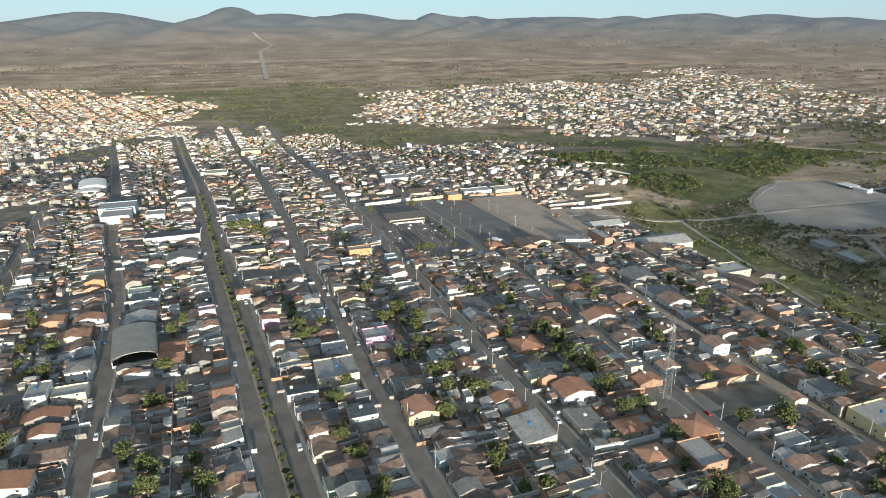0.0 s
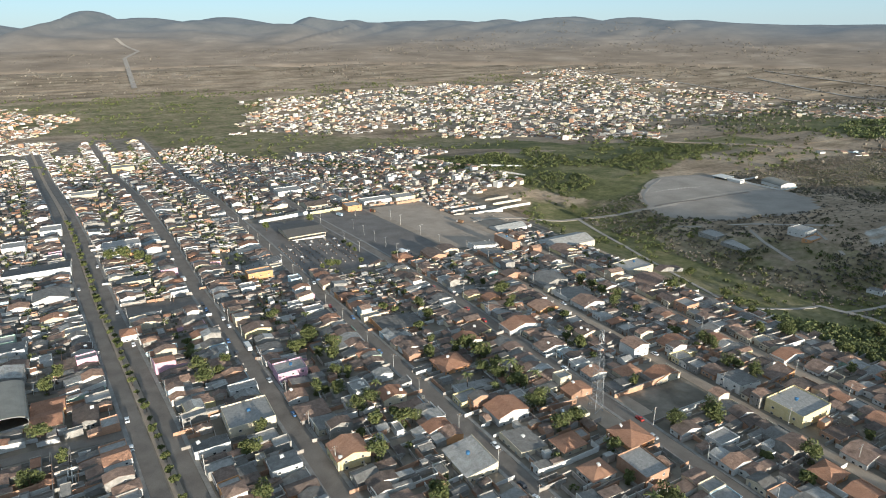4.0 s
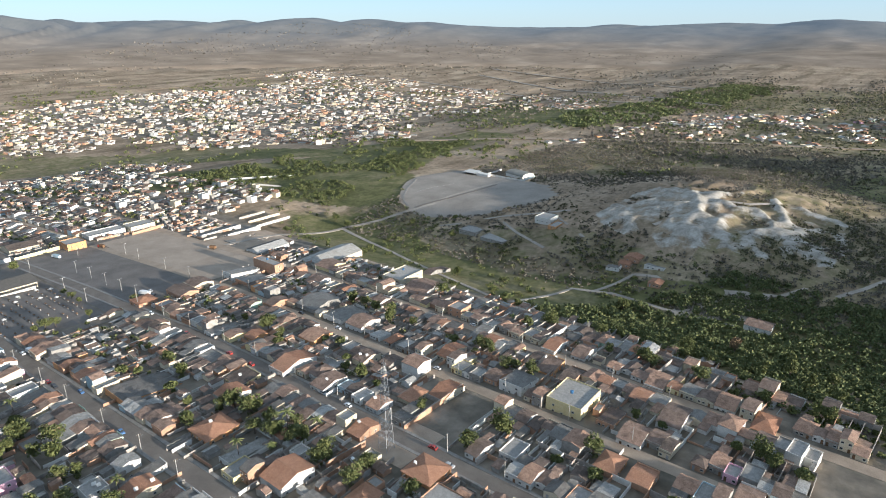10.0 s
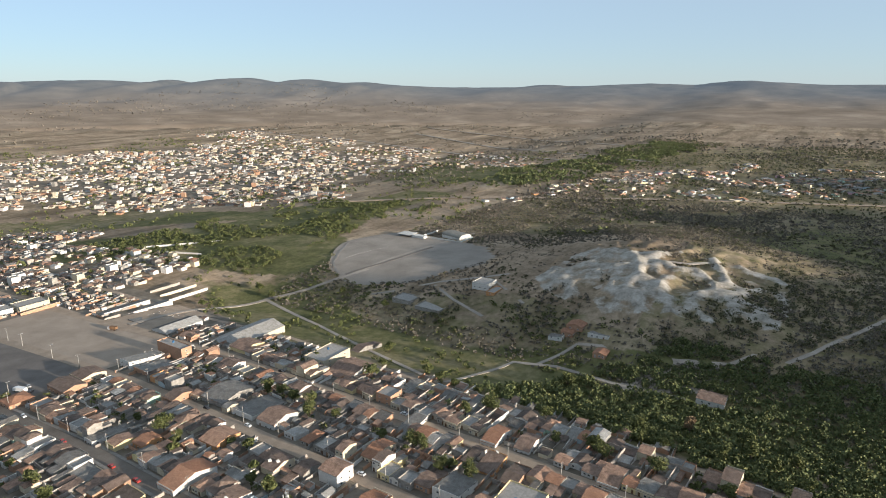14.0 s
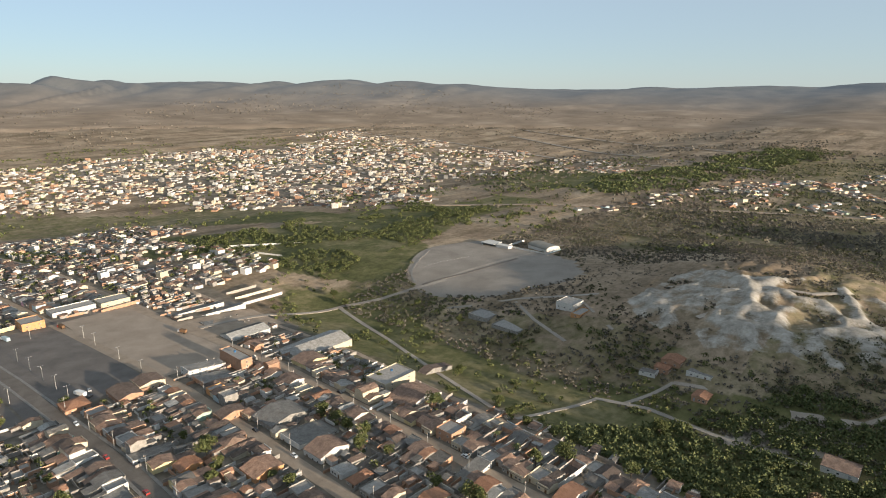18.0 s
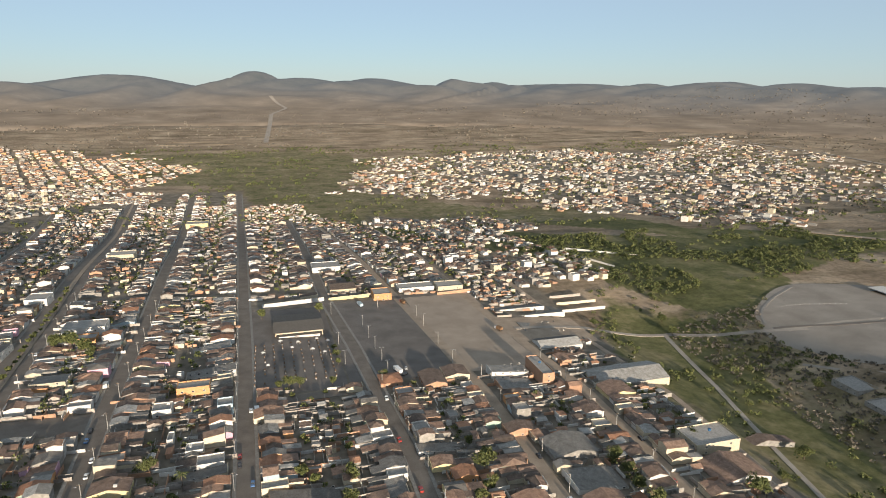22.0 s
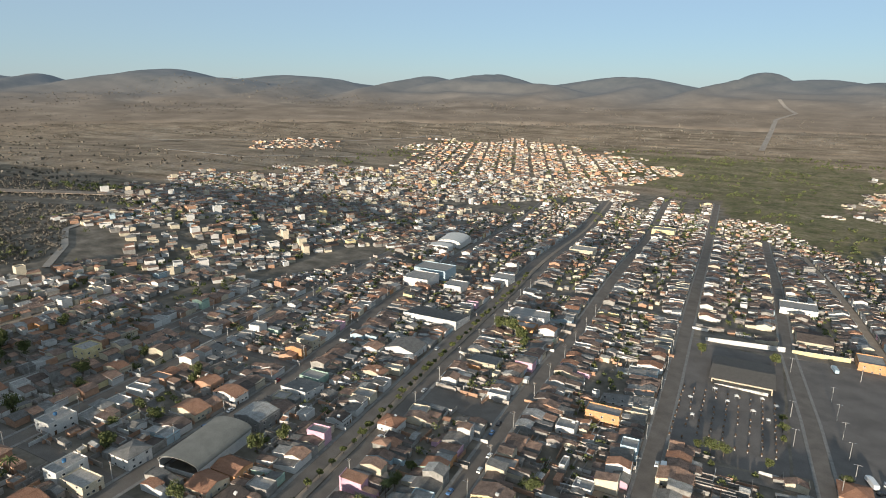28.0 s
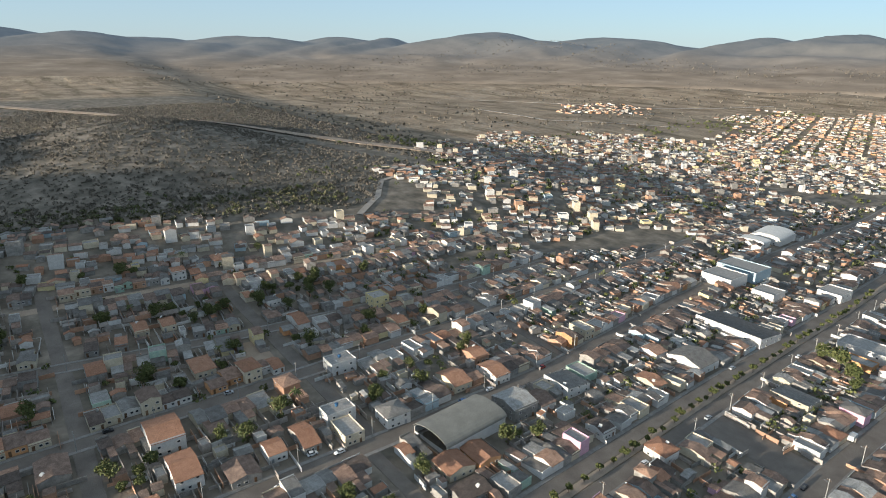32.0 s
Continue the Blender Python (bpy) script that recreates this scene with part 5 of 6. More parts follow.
pole = thing("utility_pole", "grey concrete utility pole with wooden cross-arm beside the street", "utility pole", at(86.5, 120), [("pole", tube((0, 0, -0.5), (0, 0, 9.2), 0.17, 0.11, 7), "concrete"), ("cross_arm", box(-0.9, 0.9, -0.06, 0.06, 8.5, 8.62), "wood"),
    ("insulator", box(-0.8, -0.7, -0.05, 0.05, 8.62, 8.85), "white"), ("insulator", box(0.7, 0.8, -0.05, 0.05, 8.62, 8.85), "white"), ("lamp_arm", tube((0, 0, 7.4), (1.5, 0, 7.9), 0.04, 0.04), "steel"), ("lamp_head", box(1.4, 1.95, -0.1, 0.1, 7.85, 7.97), "steel")], "utility poles")
prng = random.Random(9)
for key, side in (("A", -1), ("B", 1), ("C", 1), ("D", -1), ("F", 1), ("H", -1), ("I", 1), ("J", 1)):
    line, wd, _ = STREETS[key]
    y = max(line[0][0], 110) + 8
    while y < min(600, line[-1][0]):
        x = street_x(line, y) + side * (wd / 2 + 0.7)
        if not (306 < level(x, y)[1] < 412 and 84 < level(x, y)[0] < 206):
            copy_thing(pole, pose(x, y, gzf(x, y), 0, 0, 180 if side > 0 else 0))
        y += prng.uniform(27, 36)
for y in range(130, 640, 33):
    copy_thing(pole, pose(street_x(AVENUE, y) + 10.5, y, gzf(0, y), 0, 0, 180))

# lattice mast
H_ = 40.0
legs = [(sx, sy) for sx in (-1, 1) for sy in (-1, 1)]


def leg_at(sx, sy, z):
    r = 2.3 - 1.75 * z / H_
    return (sx * r, sy * r, z)


mp = [("leg", tube(leg_at(sx, sy, 0), leg_at(sx, sy, H_), 0.11, 0.07, 5), "steel") for sx, sy in legs]
ring = [(-1, -1), (1, -1), (1, 1), (-1, 1)]
for k in range(13):
    z0, z1 = k * H_ / 13, (k + 1) * H_ / 13
    for q in range(4):
        a, c = ring[q], ring[(q + 1) % 4]
        mp.append(("brace", tube(leg_at(*a, z0), leg_at(*c, z1), 0.05, 0.05, 4), "steel"))
        mp.append(("girt", tube(leg_at(*a, z1), leg_at(*c, z1), 0.045, 0.045, 4), "steel"))
for a in (30, 150, 270):
    mp.append(("antenna", box(math.cos(radians(a)) * 0.9 - 0.14, math.cos(radians(a)) * 0.9 + 0.14, math.sin(radians(a)) * 0.9 - 0.14, math.sin(radians(a)) * 0.9 + 0.14, 35.5, 38.2), "white"))
mp.append(("top_rod", tube((0, 0, H_ - 0.5), (0, 0, H_ + 3), 0.05, 0.02, 4), "steel"))
thing("lattice_mast", "tall galvanised lattice communications mast among the houses", "mast", at(130.5, 146), mp)
TAKEN.append(put_box(126, 135, 139, 150))
for x, y, hh in ((-325, 735, 44), (-200, 690, 52)):
    mq = [("leg", tube((1.6 * math.cos(a), 1.6 * math.sin(a), 0), (0.4 * math.cos(a), 0.4 * math.sin(a), hh), 0.3, 0.2, 4), "steel") for a in (0.5, 2.6, 4.7)]
    mq += [("brace", tube((1.4 * math.cos(a) * (1 - k / 12) + 0.4, 1.4 * math.sin(a) * (1 - k / 12), k * hh / 11), (0.2, 0, (k + 1) * hh / 11), 0.12, 0.12, 4), "steel") for k in range(10) for a in (0.5, 2.6)]
    mq.append(("platform", box(-2.4, 2.4, -1.2, 1.2, hh - 1.5, hh + 0.6), "white"))
    thing("radio_mast", "slender far radio mast with a white platform", "mast", at(x, y), mq)

# row of half-sunk painted tyres at the end of the oval field
tyre_mark = thing("field_marker", "white painted half-sunk tyre in a row on the oval field", "marker", at(362, 331, 0.3), [("tyre", tube((0, -0.14, 0), (0, 0.14, 0), 0.5, 0.5, 14), "white"), ("hub", tube((0, -0.15, 0), (0, 0.15, 0), 0.24, 0.24, 10), "concrete")], "field markers")
for k in range(1, 14):
    copy_thing(tyre_mark, at(362 + 2.85 * k, 331 - 0.035 * k * k - 0.1 * k, 0.3, -6))

# satellite dishes on the roofs of the nearer houses
dish = thing("satellite_dish", "pale grey satellite dish on a house roof", "satellite dish", at(60, 175, 3.6), [("reflector", moved(turned(barrel(1.5, 1.5, 0.5, 0.75, 0.04, 8, 0.0)), 0, 0, 0.1), "white"), ("stand", tube((0, 0, -0.9), (0, 0, 0.75), 0.05, 0.05), "steel")], "satellite dishes")
drng = random.Random(31)
for x0, x1, y0, y1 in drng.sample([b for b in FEET if 120 < b[2] < 420 and 5 < b[1] - b[0] < 16 and 5 < b[3] - b[2] < 16 and -330 < b[0] < 350], 46):
    x, y = drng.uniform(x0 + 1.5, x1 - 1.5), drng.uniform(y0 + 1.5, y1 - 1.5)
    copy_thing(dish, pose(x, y, gzf(x, y) + 4.6, drng.uniform(20, 40), 0, drng.uniform(-30, 30)))

# ---- vehicles ----


def car_parts(paint, l=4.1, w=1.7):
    low = prism([(-l / 2, 0.25), (l / 2, 0.25), (l / 2, 0.62), (l * 0.47, 0.8), (l * 0.2, 0.9), (-l * 0.46, 0.95), (-l / 2, 0.8)], -w / 2, w / 2)
    top = prism([(-l * 0.42, 0.9), (l * 0.24, 0.9), (l * 0.08, 1.42), (-l * 0.3, 1.45)], -w / 2 + 0.12, w / 2 - 0.12)
    lid = prism([(-l * 0.31, 1.44), (l * 0.085, 1.41), (l * 0.07, 1.48), (-l * 0.29, 1.51)], -w / 2 + 0.16, w / 2 - 0.16)
    parts = [("body", low, paint), ("cabin", top, "glass"), ("roof_panel", lid, paint)]
    for x in (-l * 0.31, l * 0.31):
        for y in (-w / 2 + 0.08, w / 2 - 0.08):
            parts.append(("wheel", tube((x, y - 0.1, 0.3), (x, y + 0.1, 0.3), 0.3, 0.3, 10), "tyre"))
    return parts


M["tyre"] = plain("tyre_rubber", (0.02, 0.02, 0.02), (0.03, 0.03, 0.03))
for nm, c in (("car_white", (0.75, 0.75, 0.74)), ("car_silver", (0.42, 0.43, 0.44)), ("car_black", (0.03, 0.03, 0.035)), ("car_red", (0.40, 0.05, 0.04)), ("car_blue", (0.08, 0.16, 0.32))):
    M[nm] = plain(nm + "_paint", c, tuple(v * 1.05 for v in c), rough=0.3, spec=0.5, vary=0.02)
vr = random.Random(21)
protos = {}
spots = []
for key, y0, y1, n in (("A", 110, 300, 9), ("B", 100, 300, 8), ("F", 110, 300, 9), ("C", 110, 280, 4), ("H", 120, 300, 7), ("I", 120, 290, 6), ("D", 110, 280, 4)):
    line, wd, _ = STREETS[key]
    for _ in range(n):
        y = K * vr.uniform(y0, y1)
        spots.append((street_x(line, y) + vr.choice((-1, 1)) * (wd / 2 - 1.3), y, 90 + vr.choice((0, 180)) + vr.uniform(-3, 3), vr.choice(("car_white", "car_white", "car_silver", "car_black", "car_red", "car_blue"))))
for y in (162, 206, 282, 360, 412, 465, 511):
    spots.append((street_x(AVENUE, y) + vr.choice((-1, 1)) * 7.6, y, 92, vr.choice(("car_white", "car_silver", "car_black"))))
spots += [(*put(x, y), a, p) for x, y, a, p in [(-12, 196, 92, "car_white"), (-66.5, 190, 90, "car_white"), (120, 150, 70, "car_white"), (145, 312, 40, "car_black"), (147, 318, 80, "car_silver"), (150, 316, 80, "car_black")]]
done_spots = []
for x, y, a, paint in spots:
    if any(math.hypot(x - p, y - q) < 5.5 for p, q in done_spots):
        continue
    done_spots.append((x, y))
    m = pose(x, y, gzf(x, y) + 0.13, 0, 0, a)
    if paint in protos:
        copy_thing(protos[paint], m)
    else:
        protos[paint] = thing("car", {"car_white": "white", "car_silver": "silver grey", "car_black": "black", "car_red": "red", "car_blue": "dark blue"}[paint] + " hatchback parked on the street", "car", m, car_parts(paint), "parked cars")


def truck(x, y, turn, paint, box_mat, label, l=8.0, name="truck"):
    parts = [("cab", prism([(l / 2 - 2, 0.6), (l / 2, 0.6), (l / 2, 1.6), (l / 2 - 0.3, 2.5), (l / 2 - 2, 2.6)], -1.15, 1.15), paint), ("windscreen", moved(box(0, 0.06, -1.0, 1.0, 1.6, 2.3), l / 2 - 0.16, 0, 0.02), "glass"),
             ("cargo_box", box(-l / 2, l / 2 - 2.15, -1.2, 1.2, 0.9, 3.1), box_mat), ("chassis", box(-l / 2, l / 2 - 0.3, -0.45, 0.45, 0.5, 0.88), "tyre")]
    for wx in (-l * 0.32, l * 0.33):
        for wy in (-1.0, 1.0):
            parts.append(("wheel", tube((wx, wy - 0.14, 0.48), (wx, wy + 0.14, 0.48), 0.48, 0.48, 10), "tyre"))
    thing(name, label, name, at(x, y, 0.14, turn), parts)


truck(143, 316, 105, "car_white", "car_white", "white box lorry parked on the plaza", 9)
truck(141, 404, 100, "car_white", "blue", "white and blue bus parked at the end of the plaza", 9.5, "bus")
truck(165, 402, 100, "car_red", "wood", "dark red lorry with wooden sides", 7.5)
truck(203, 350, 110, "car_silver", "wood", "flatbed lorry on the edge of the playing field", 7.5)
truck(86, 297, 92, "car_white", "car_white", "small white van on the street", 5.5, "van")
truck(27, 334, 95, "car_white", "white", "white delivery van on the street", 6, "van")
truck(38.5, 246, 92, "car_white", "white", "white bus at the street corner", 9, "bus")

# water tanks on roofs
tank = thing("water_tank", "round blue water tank on a house roof", "water tank", at(79, 144, 4.6), [("tank", tube((0, 0, 0), (0, 0, 1.1), 0.72, 0.85, 12), "tank"), ("lid", tube((0, 0, 1.1), (0, 0, 1.3), 0.88, 0.4, 12), "tank")], "water tanks")
for x, y, z in ((26, 194, 6.4), (48, 218, 5.8), (186, 112, 7.2), (235, 232, 8.8), (199, 295, 9.2), (-110, 221, 6), (-80, 205, 6)):
    copy_thing(tank, at(x, y, z))

# ---- places kept free ----
TAKEN += [put_box(*t) for t in [(86, 206, 306, 420), (-14, 31, 298, 312), (-300, -40, 129, 137), (-300, -55, 205, 213), (-60, -10, 202, 208), (-150, -66, 297, 303), (-120, 120, 447, 453)]]
rows_rng = random.Random(11)
far_heap = Heap()
NEAR_Y = 275
for k, (nm, line, half) in enumerate(LINES):
    lo, hi = line[0][0], line[-1][0]
    for side in (-1, 1):
        nb = LINES[k + side] if 0 <= k + side < len(LINES) else None
        y = lo
        if nb:
            mid = min((lo + hi) / 2, 410)
            gap = abs(street_x(nb[1], mid) - street_x(line, mid)) - half - nb[2]
            lim = (max(lo, nb[1][0][0]), min(hi, nb[1][-1][0]))
        else:
            gap, lim = 56, (lo, hi)
            if nm == "E":
                continue
        if nm == "E":
            lim = (40, 260)
        if (nm, side) == ("D", 1):
            gap, lim = 60, (40, 450)
        block_rows(rows_rng, line, side, half, gap / 2, lim[0], lim[1], NEAR_Y, far_heap)

# ---- sheds, lean-tos and low walls that fill the yards ----
OX, OY = -430, 90
occ = np.zeros((800, 1150), bool)  # square metres of x and y that are built over or kept open


def mark(x0, x1, y0, y1, pad=0.0):
    occ[max(0, int(x0 - pad - OX)):max(0, int(math.ceil(x1 + pad - OX))), max(0, int(y0 - pad - OY)):max(0, int(math.ceil(y1 + pad - OY)))] = True


for b4 in FEET:
    mark(*b4)
for b4 in TAKEN:
    if b4[1] - b4[0] > 12 * K or b4[3] - b4[2] > 12 * K:
        mark(*b4)
for line, wd, _ in STREETS.values():
    for y in range(int(line[0][0]), int(line[-1][0])):
        x = street_x(line, y)
        mark(x - wd / 2 - 1.8, x + wd / 2 + 1.8, y, y + 1)
for y in range(int(AVENUE[0][0]), int(AVENUE[-1][0])):
    x = street_x(AVENUE, y)
    mark(x - 11, x + 11, y, y + 1)
for x0, x1, y0, y1 in ((-300, -58, 129, 137), (-300, -60, 205, 213), (-60, -10, 201, 209), (-12, 30, 298, 312), (80, 208, 408, 418), (84, 136, 299, 307), (-150, -66, 297, 303), (-120, 120, 447, 453),
                       (209, 251, 331, 364), (-152, -120, 189, 210), (126, 171, 129, 160), (84, 208, 304, 414), (50, 71, 336, 363)):
    mark(*put_box(x0, x1, y0, y1))
TOWN = plan([(-245, 105), (252, 80), (254, 330), (258, 420), (242, 530), (190, 630), (146, 715), (112, 880), (-55, 900), (-138, 700), (-132, 450), (-160, 390), (-178, 325), (-215, 315), (-236, 200)])
fr = random.Random(23)
shed_heap, BUSHES = Heap(), []
for step in range(30000):
    x, y = fr.uniform(-330, 355), fr.uniform(110, 1230)
    w, d = fr.uniform(2.4, 6.5), fr.uniform(2.6, 7.5)
    i0, i1, j0, j1 = int(x - d / 2 - OX), int(x + d / 2 - OX) + 1, int(y - w / 2 - OY), int(y + w / 2 - OY) + 1
    if occ[i0:i1, j0:j1].any() or not inside(np.array([x]), np.array([y]), TOWN)[0]:
        continue
    if fr.random() < 0.34:
        occ[i0:i1, j0:j1] = fr.random() < 0.5
        BUSHES.append((x, y))
        continue
    occ[i0:i1, j0:j1] = True
    h = fr.uniform(2.1, 3.1)
    roof = fr.choice(("tile", "tile", "tile", "sheet", "sheet", "tile_new", "slab"))
    kind = "flat" if roof == "slab" else fr.choice(("shed", "shed", "gable", "cross"))
    parts = house_parts(fr, w, d, h, kind, fr.choice(("grey", "grey", "brick", "white", "cream", "wallgrey")), roof)
    shed_heap.add([p for p in parts if p[0] in ("body", "roof")], pose(x, y, gzf(x, y), 0, 0, fr.choice((0, 0, 180, 90, -90)) + fr.uniform(-4, 4)))
shed_heap.done("yard_sheds", "small tiled and sheet-roofed sheds crowded into the back yards", "sheds")
wall_heap = Heap()
for step in range(16000):
    x, y, ln = fr.uniform(-330, 355), fr.uniform(110, 620), fr.uniform(4, 13)
    across = fr.random() < 0.7
    hx, hy = (ln / 2, 0.09) if across else (0.09, ln / 2)
    if occ[int(x - OX), int(y - OY)] or not inside(np.array([x]), np.array([y]), TOWN)[0]:
        continue
    wall_heap.add([("wall", box(-hx, hx, -hy, hy, -0.8, fr.uniform(1.5, 2.2)), fr.choice(("wallgrey", "wallgrey", "brick", "white", "grey")))], pose(x, y, gzf(x, y), 0, 0, fr.uniform(-3, 3)))
wall_heap.done("plot_walls", "low weathered plot walls between the yards", "walls")

# ---- far quarters of the town, each on its own grid ----


def quarter(rng, poly, turn, along, across, heap, keep=0.85, tall=0.06, walls=WALL_ODDS, roofs=ROOF_ODDS):
    poly = plan(poly)
    xs, ys = [p[0] for p in poly], [p[1] for p in poly]
    cx, cy = sum(xs) / len(xs), sum(ys) / len(ys)
    far = max(math.hypot(px - cx, py - cy) for px, py in poly)
    c, s = math.cos(radians(turn)), math.sin(radians(turn))
    v, rough = -far, 30 if cy < 800 and cx < 0 else 130
    while v < far:
        for off, face in ((0, 0), (across * 0.27, 0), (across * 0.54, 180)):
            u = -far
            while u < far:
                w = rng.uniform(0.6, 1.35) * along
                a, b = v + off + rng.uniform(-2.5, 2.5), u + 9 * math.sin(v * 0.021)
                x, y = cx + c * a - s * b, cy + s * a + c * b
                u += w + (rng.uniform(3, 12) if rng.random() < 0.25 else 0.4)
                if (u + far) % 95 < 8 or not inside(np.array([x + rough * noise.noise((x * 0.008, y * 0.008, 8.0))]), np.array([y + rough * noise.noise((x * 0.008, y * 0.008, 2.0))]), poly)[0]:
                    continue
                if rng.random() > keep + 0.75 * noise.noise((x * 0.011, y * 0.011, 4.0)):
                    continue
                d = across * rng.uniform(0.17, 0.3)
                hh = rng.choice((5.6, 6, 8.5)) if rng.random() < tall else rng.uniform(2.6, 3.6)
                kind = "flat" if hh > 5 and rng.random() < 0.6 else rng.choice(KIND_ODDS)
                parts = house_parts(rng, w * 0.96, d, hh, kind, rng.choice(walls), rng.choice(roofs))
                heap.add([p for p in parts if p[0] in ("body", "roof")], pose(x, y, gzf(x, y) - 0.3, 0, 0, turn + face + rng.choice((0, 0, 0, 90)) + rng.uniform(-8, 8)))
        v += across * rng.uniform(0.92, 1.1)


qr = random.Random(5)
BROWN = ["white"] * 14 + ["cream"] * 28 + ["brick"] * 26 + ["orange"] * 6 + ["grey"] * 26
FAIR = ["white"] * 34 + ["cream"] * 26 + ["grey"] * 28 + ["brick"] * 12
WEST = ["white"] * 36 + ["cream"] * 26 + ["grey"] * 24 + ["brick"] * 12 + ["yellow"] * 2 + ["blue"] * 2
DULL = ["tile"] * 76 + ["sheet"] * 20 + ["tile_new"] * 4
heap_n = Heap()
quarter(qr, [(292, 650), (315, 600), (312, 508), (312, 430), (285, 392), (252, 398), (232, 440), (205, 600), (190, 660), (215, 700)], 5, 7, 30, heap_n, 0.85, 0.06, FAIR, DULL)
quarter(qr, [(-282, 348), (-178, 325), (-158, 392), (-134, 410), (-140, 500), (-156, 640), (-180, 720), (-60, 900), (-48, 1005), (-225, 955), (-430, 975), (-600, 900), (-640, 700), (-520, 626), (-440, 505), (-348, 445), (-318, 395)], -28, 7.2, 27, heap_n, 0.86, 0.07, WEST)
quarter(qr, [(-335, 95), (-238, 95), (-200, 335), (-280, 352), (-288, 300), (-300, 250), (-318, 200)], -8, 7.2, 25, heap_n, 0.9, 0.06, WEST)
heap_n.done("west_quarter_houses", "densely packed low houses of the western quarter", "houses")
heap_w = Heap()
quarter(qr, [(-430, 978), (-540, 1250), (-620, 1480), (-400, 1560), (-200, 1430), (-20, 1130), (-48, 1010), (-225, 959)], 20, 7.5, 42, heap_w, 0.6, 0.02, BROWN)
quarter(qr, [(-800, 1080), (-960, 1260), (-860, 1340), (-700, 1180)], 20, 9, 44, heap_w, 0.4, 0.02, BROWN)
heap_w.done("hillside_quarter_houses", "rows of small tile-roofed houses on the far slope", "houses")
heap_e = Heap()
quarter(qr, [(182, 850), (237, 836), (314, 758), (440, 700), (460, 565), (585, 530), (681, 630), (800, 640), (918, 835), (900, 1100), (960, 1260), (684, 1310), (589, 1330), (419, 1240), (289, 1210), (188, 942)], 30, 8, 40, heap_e, 0.45, 0.1, FAIR, DULL)
quarter(qr, [(800, 640), (834, 560), (916, 413), (1010, 520), (1150, 790), (1226, 987), (1233, 1263), (1290, 1440), (1080, 1500), (957, 1253), (900, 1100), (918, 835)], 30, 8, 46, heap_e, 0.33, 0.02, FAIR, DULL)
quarter(qr, [(615, 360), (740, 190), (855, 0), (1090, -5), (1030, 215), (780, 330)], 60, 9, 52, heap_e, 0.36, 0.02)
heap_e.done("east_quarter_houses", "scattered low white and brick houses across the valley", "houses")
far_heap.done("town_row_houses", "rows of low tile-roofed houses farther up the streets", "houses")

# ---- trees, scrub ----


def soup(name, quads, mat, parent=None):
    """One mesh from an array of leaf quads, n x 4 x 3."""
    n = len(quads)
    me = bpy.data.meshes.new(name)
    me.vertices.add(4 * n)
    me.vertices.foreach_set("co", np.asarray(quads, np.float32).ravel())
    me.loops.add(4 * n)
    me.loops.foreach_set("vertex_index", np.arange(4 * n, dtype=np.int32))
    me.polygons.add(n)
    me.polygons.foreach_set("loop_start", np.arange(0, 4 * n, 4, dtype=np.int32))
    me.update(calc_edges=True)
    me.materials.append(M[mat])
    ob = new(name, me)
    if parent:
        ob.parent = parent
    return ob


def leaves(rs, centres, size, flat=0.5):
    """Leaf clumps: a bent quad at each centre, turned at random."""
    n = len(centres)
    u = rs.normal(size=(n, 3))
    u /= np.linalg.norm(u, axis=1)[:, None]
    v = np.cross(u, rs.normal(size=(n, 3)))
    v /= np.linalg.norm(v, axis=1)[:, None]
    s = (size * rs.uniform(0.55, 1.25, n))[:, None]
    q = np.stack([centres - u * s - v * s * 0.7, centres + u * s * 0.9 - v * s * 0.8, centres + u * s + v * s * 0.75, centres - u * s * 0.8 + v * s], 1)
    q[:, 2] += rs.normal(size=(n, 3)) * s * 0.35
    return q


def crown(rs, h, r, lumps, per, size, squash=0.75):
    cs = []
    for _ in range(lumps):
        d = rs.normal(size=3)
        d /= np.linalg.norm(d)
        c = d * np.array([r, r, r * squash]) * rs.uniform(0.35, 0.85) + np.array([0, 0, h])
        lr = r * rs.uniform(0.34, 0.52)
        p = rs.normal(size=(per, 3))
        p /= np.linalg.norm(p, axis=1)[:, None]
        cs.append(c + p * lr * rs.uniform(0.6, 1.1, (per, 1)) * np.array([1, 1, 0.8]))
    return leaves(rs, np.concatenate(cs), size)


def tree_proto(seed, h, r, mat, label, squash=0.75, name="tree", lumps=13, size=0.42):
    rs = np.random.RandomState(seed)
    e = new(name)
    tagged(e, label, "tree", "trees")
    rng = random.Random(seed)
    th = h - r * 0.5
    shapes = [tube((0, 0, -0.4), (rng.uniform(-0.2, 0.2), rng.uniform(-0.2, 0.2), th * 0.7), 0.05 * h, 0.03 * h, 7)]
    for k in range(4):
        a = k * 1.57 + rng.uniform(0, 1)
        shapes.append(tube((0, 0, th * 0.55), (math.cos(a) * r * 0.6, math.sin(a) * r * 0.6, h * rng.uniform(0.85, 1.1)), 0.022 * h, 0.008 * h, 5))
    mesh_ob("trunk", *join(*shapes), "bark", e)
    soup("crown", crown(rs, h, r, lumps, 88, size * 0.6, squash), mat, e)
    return e


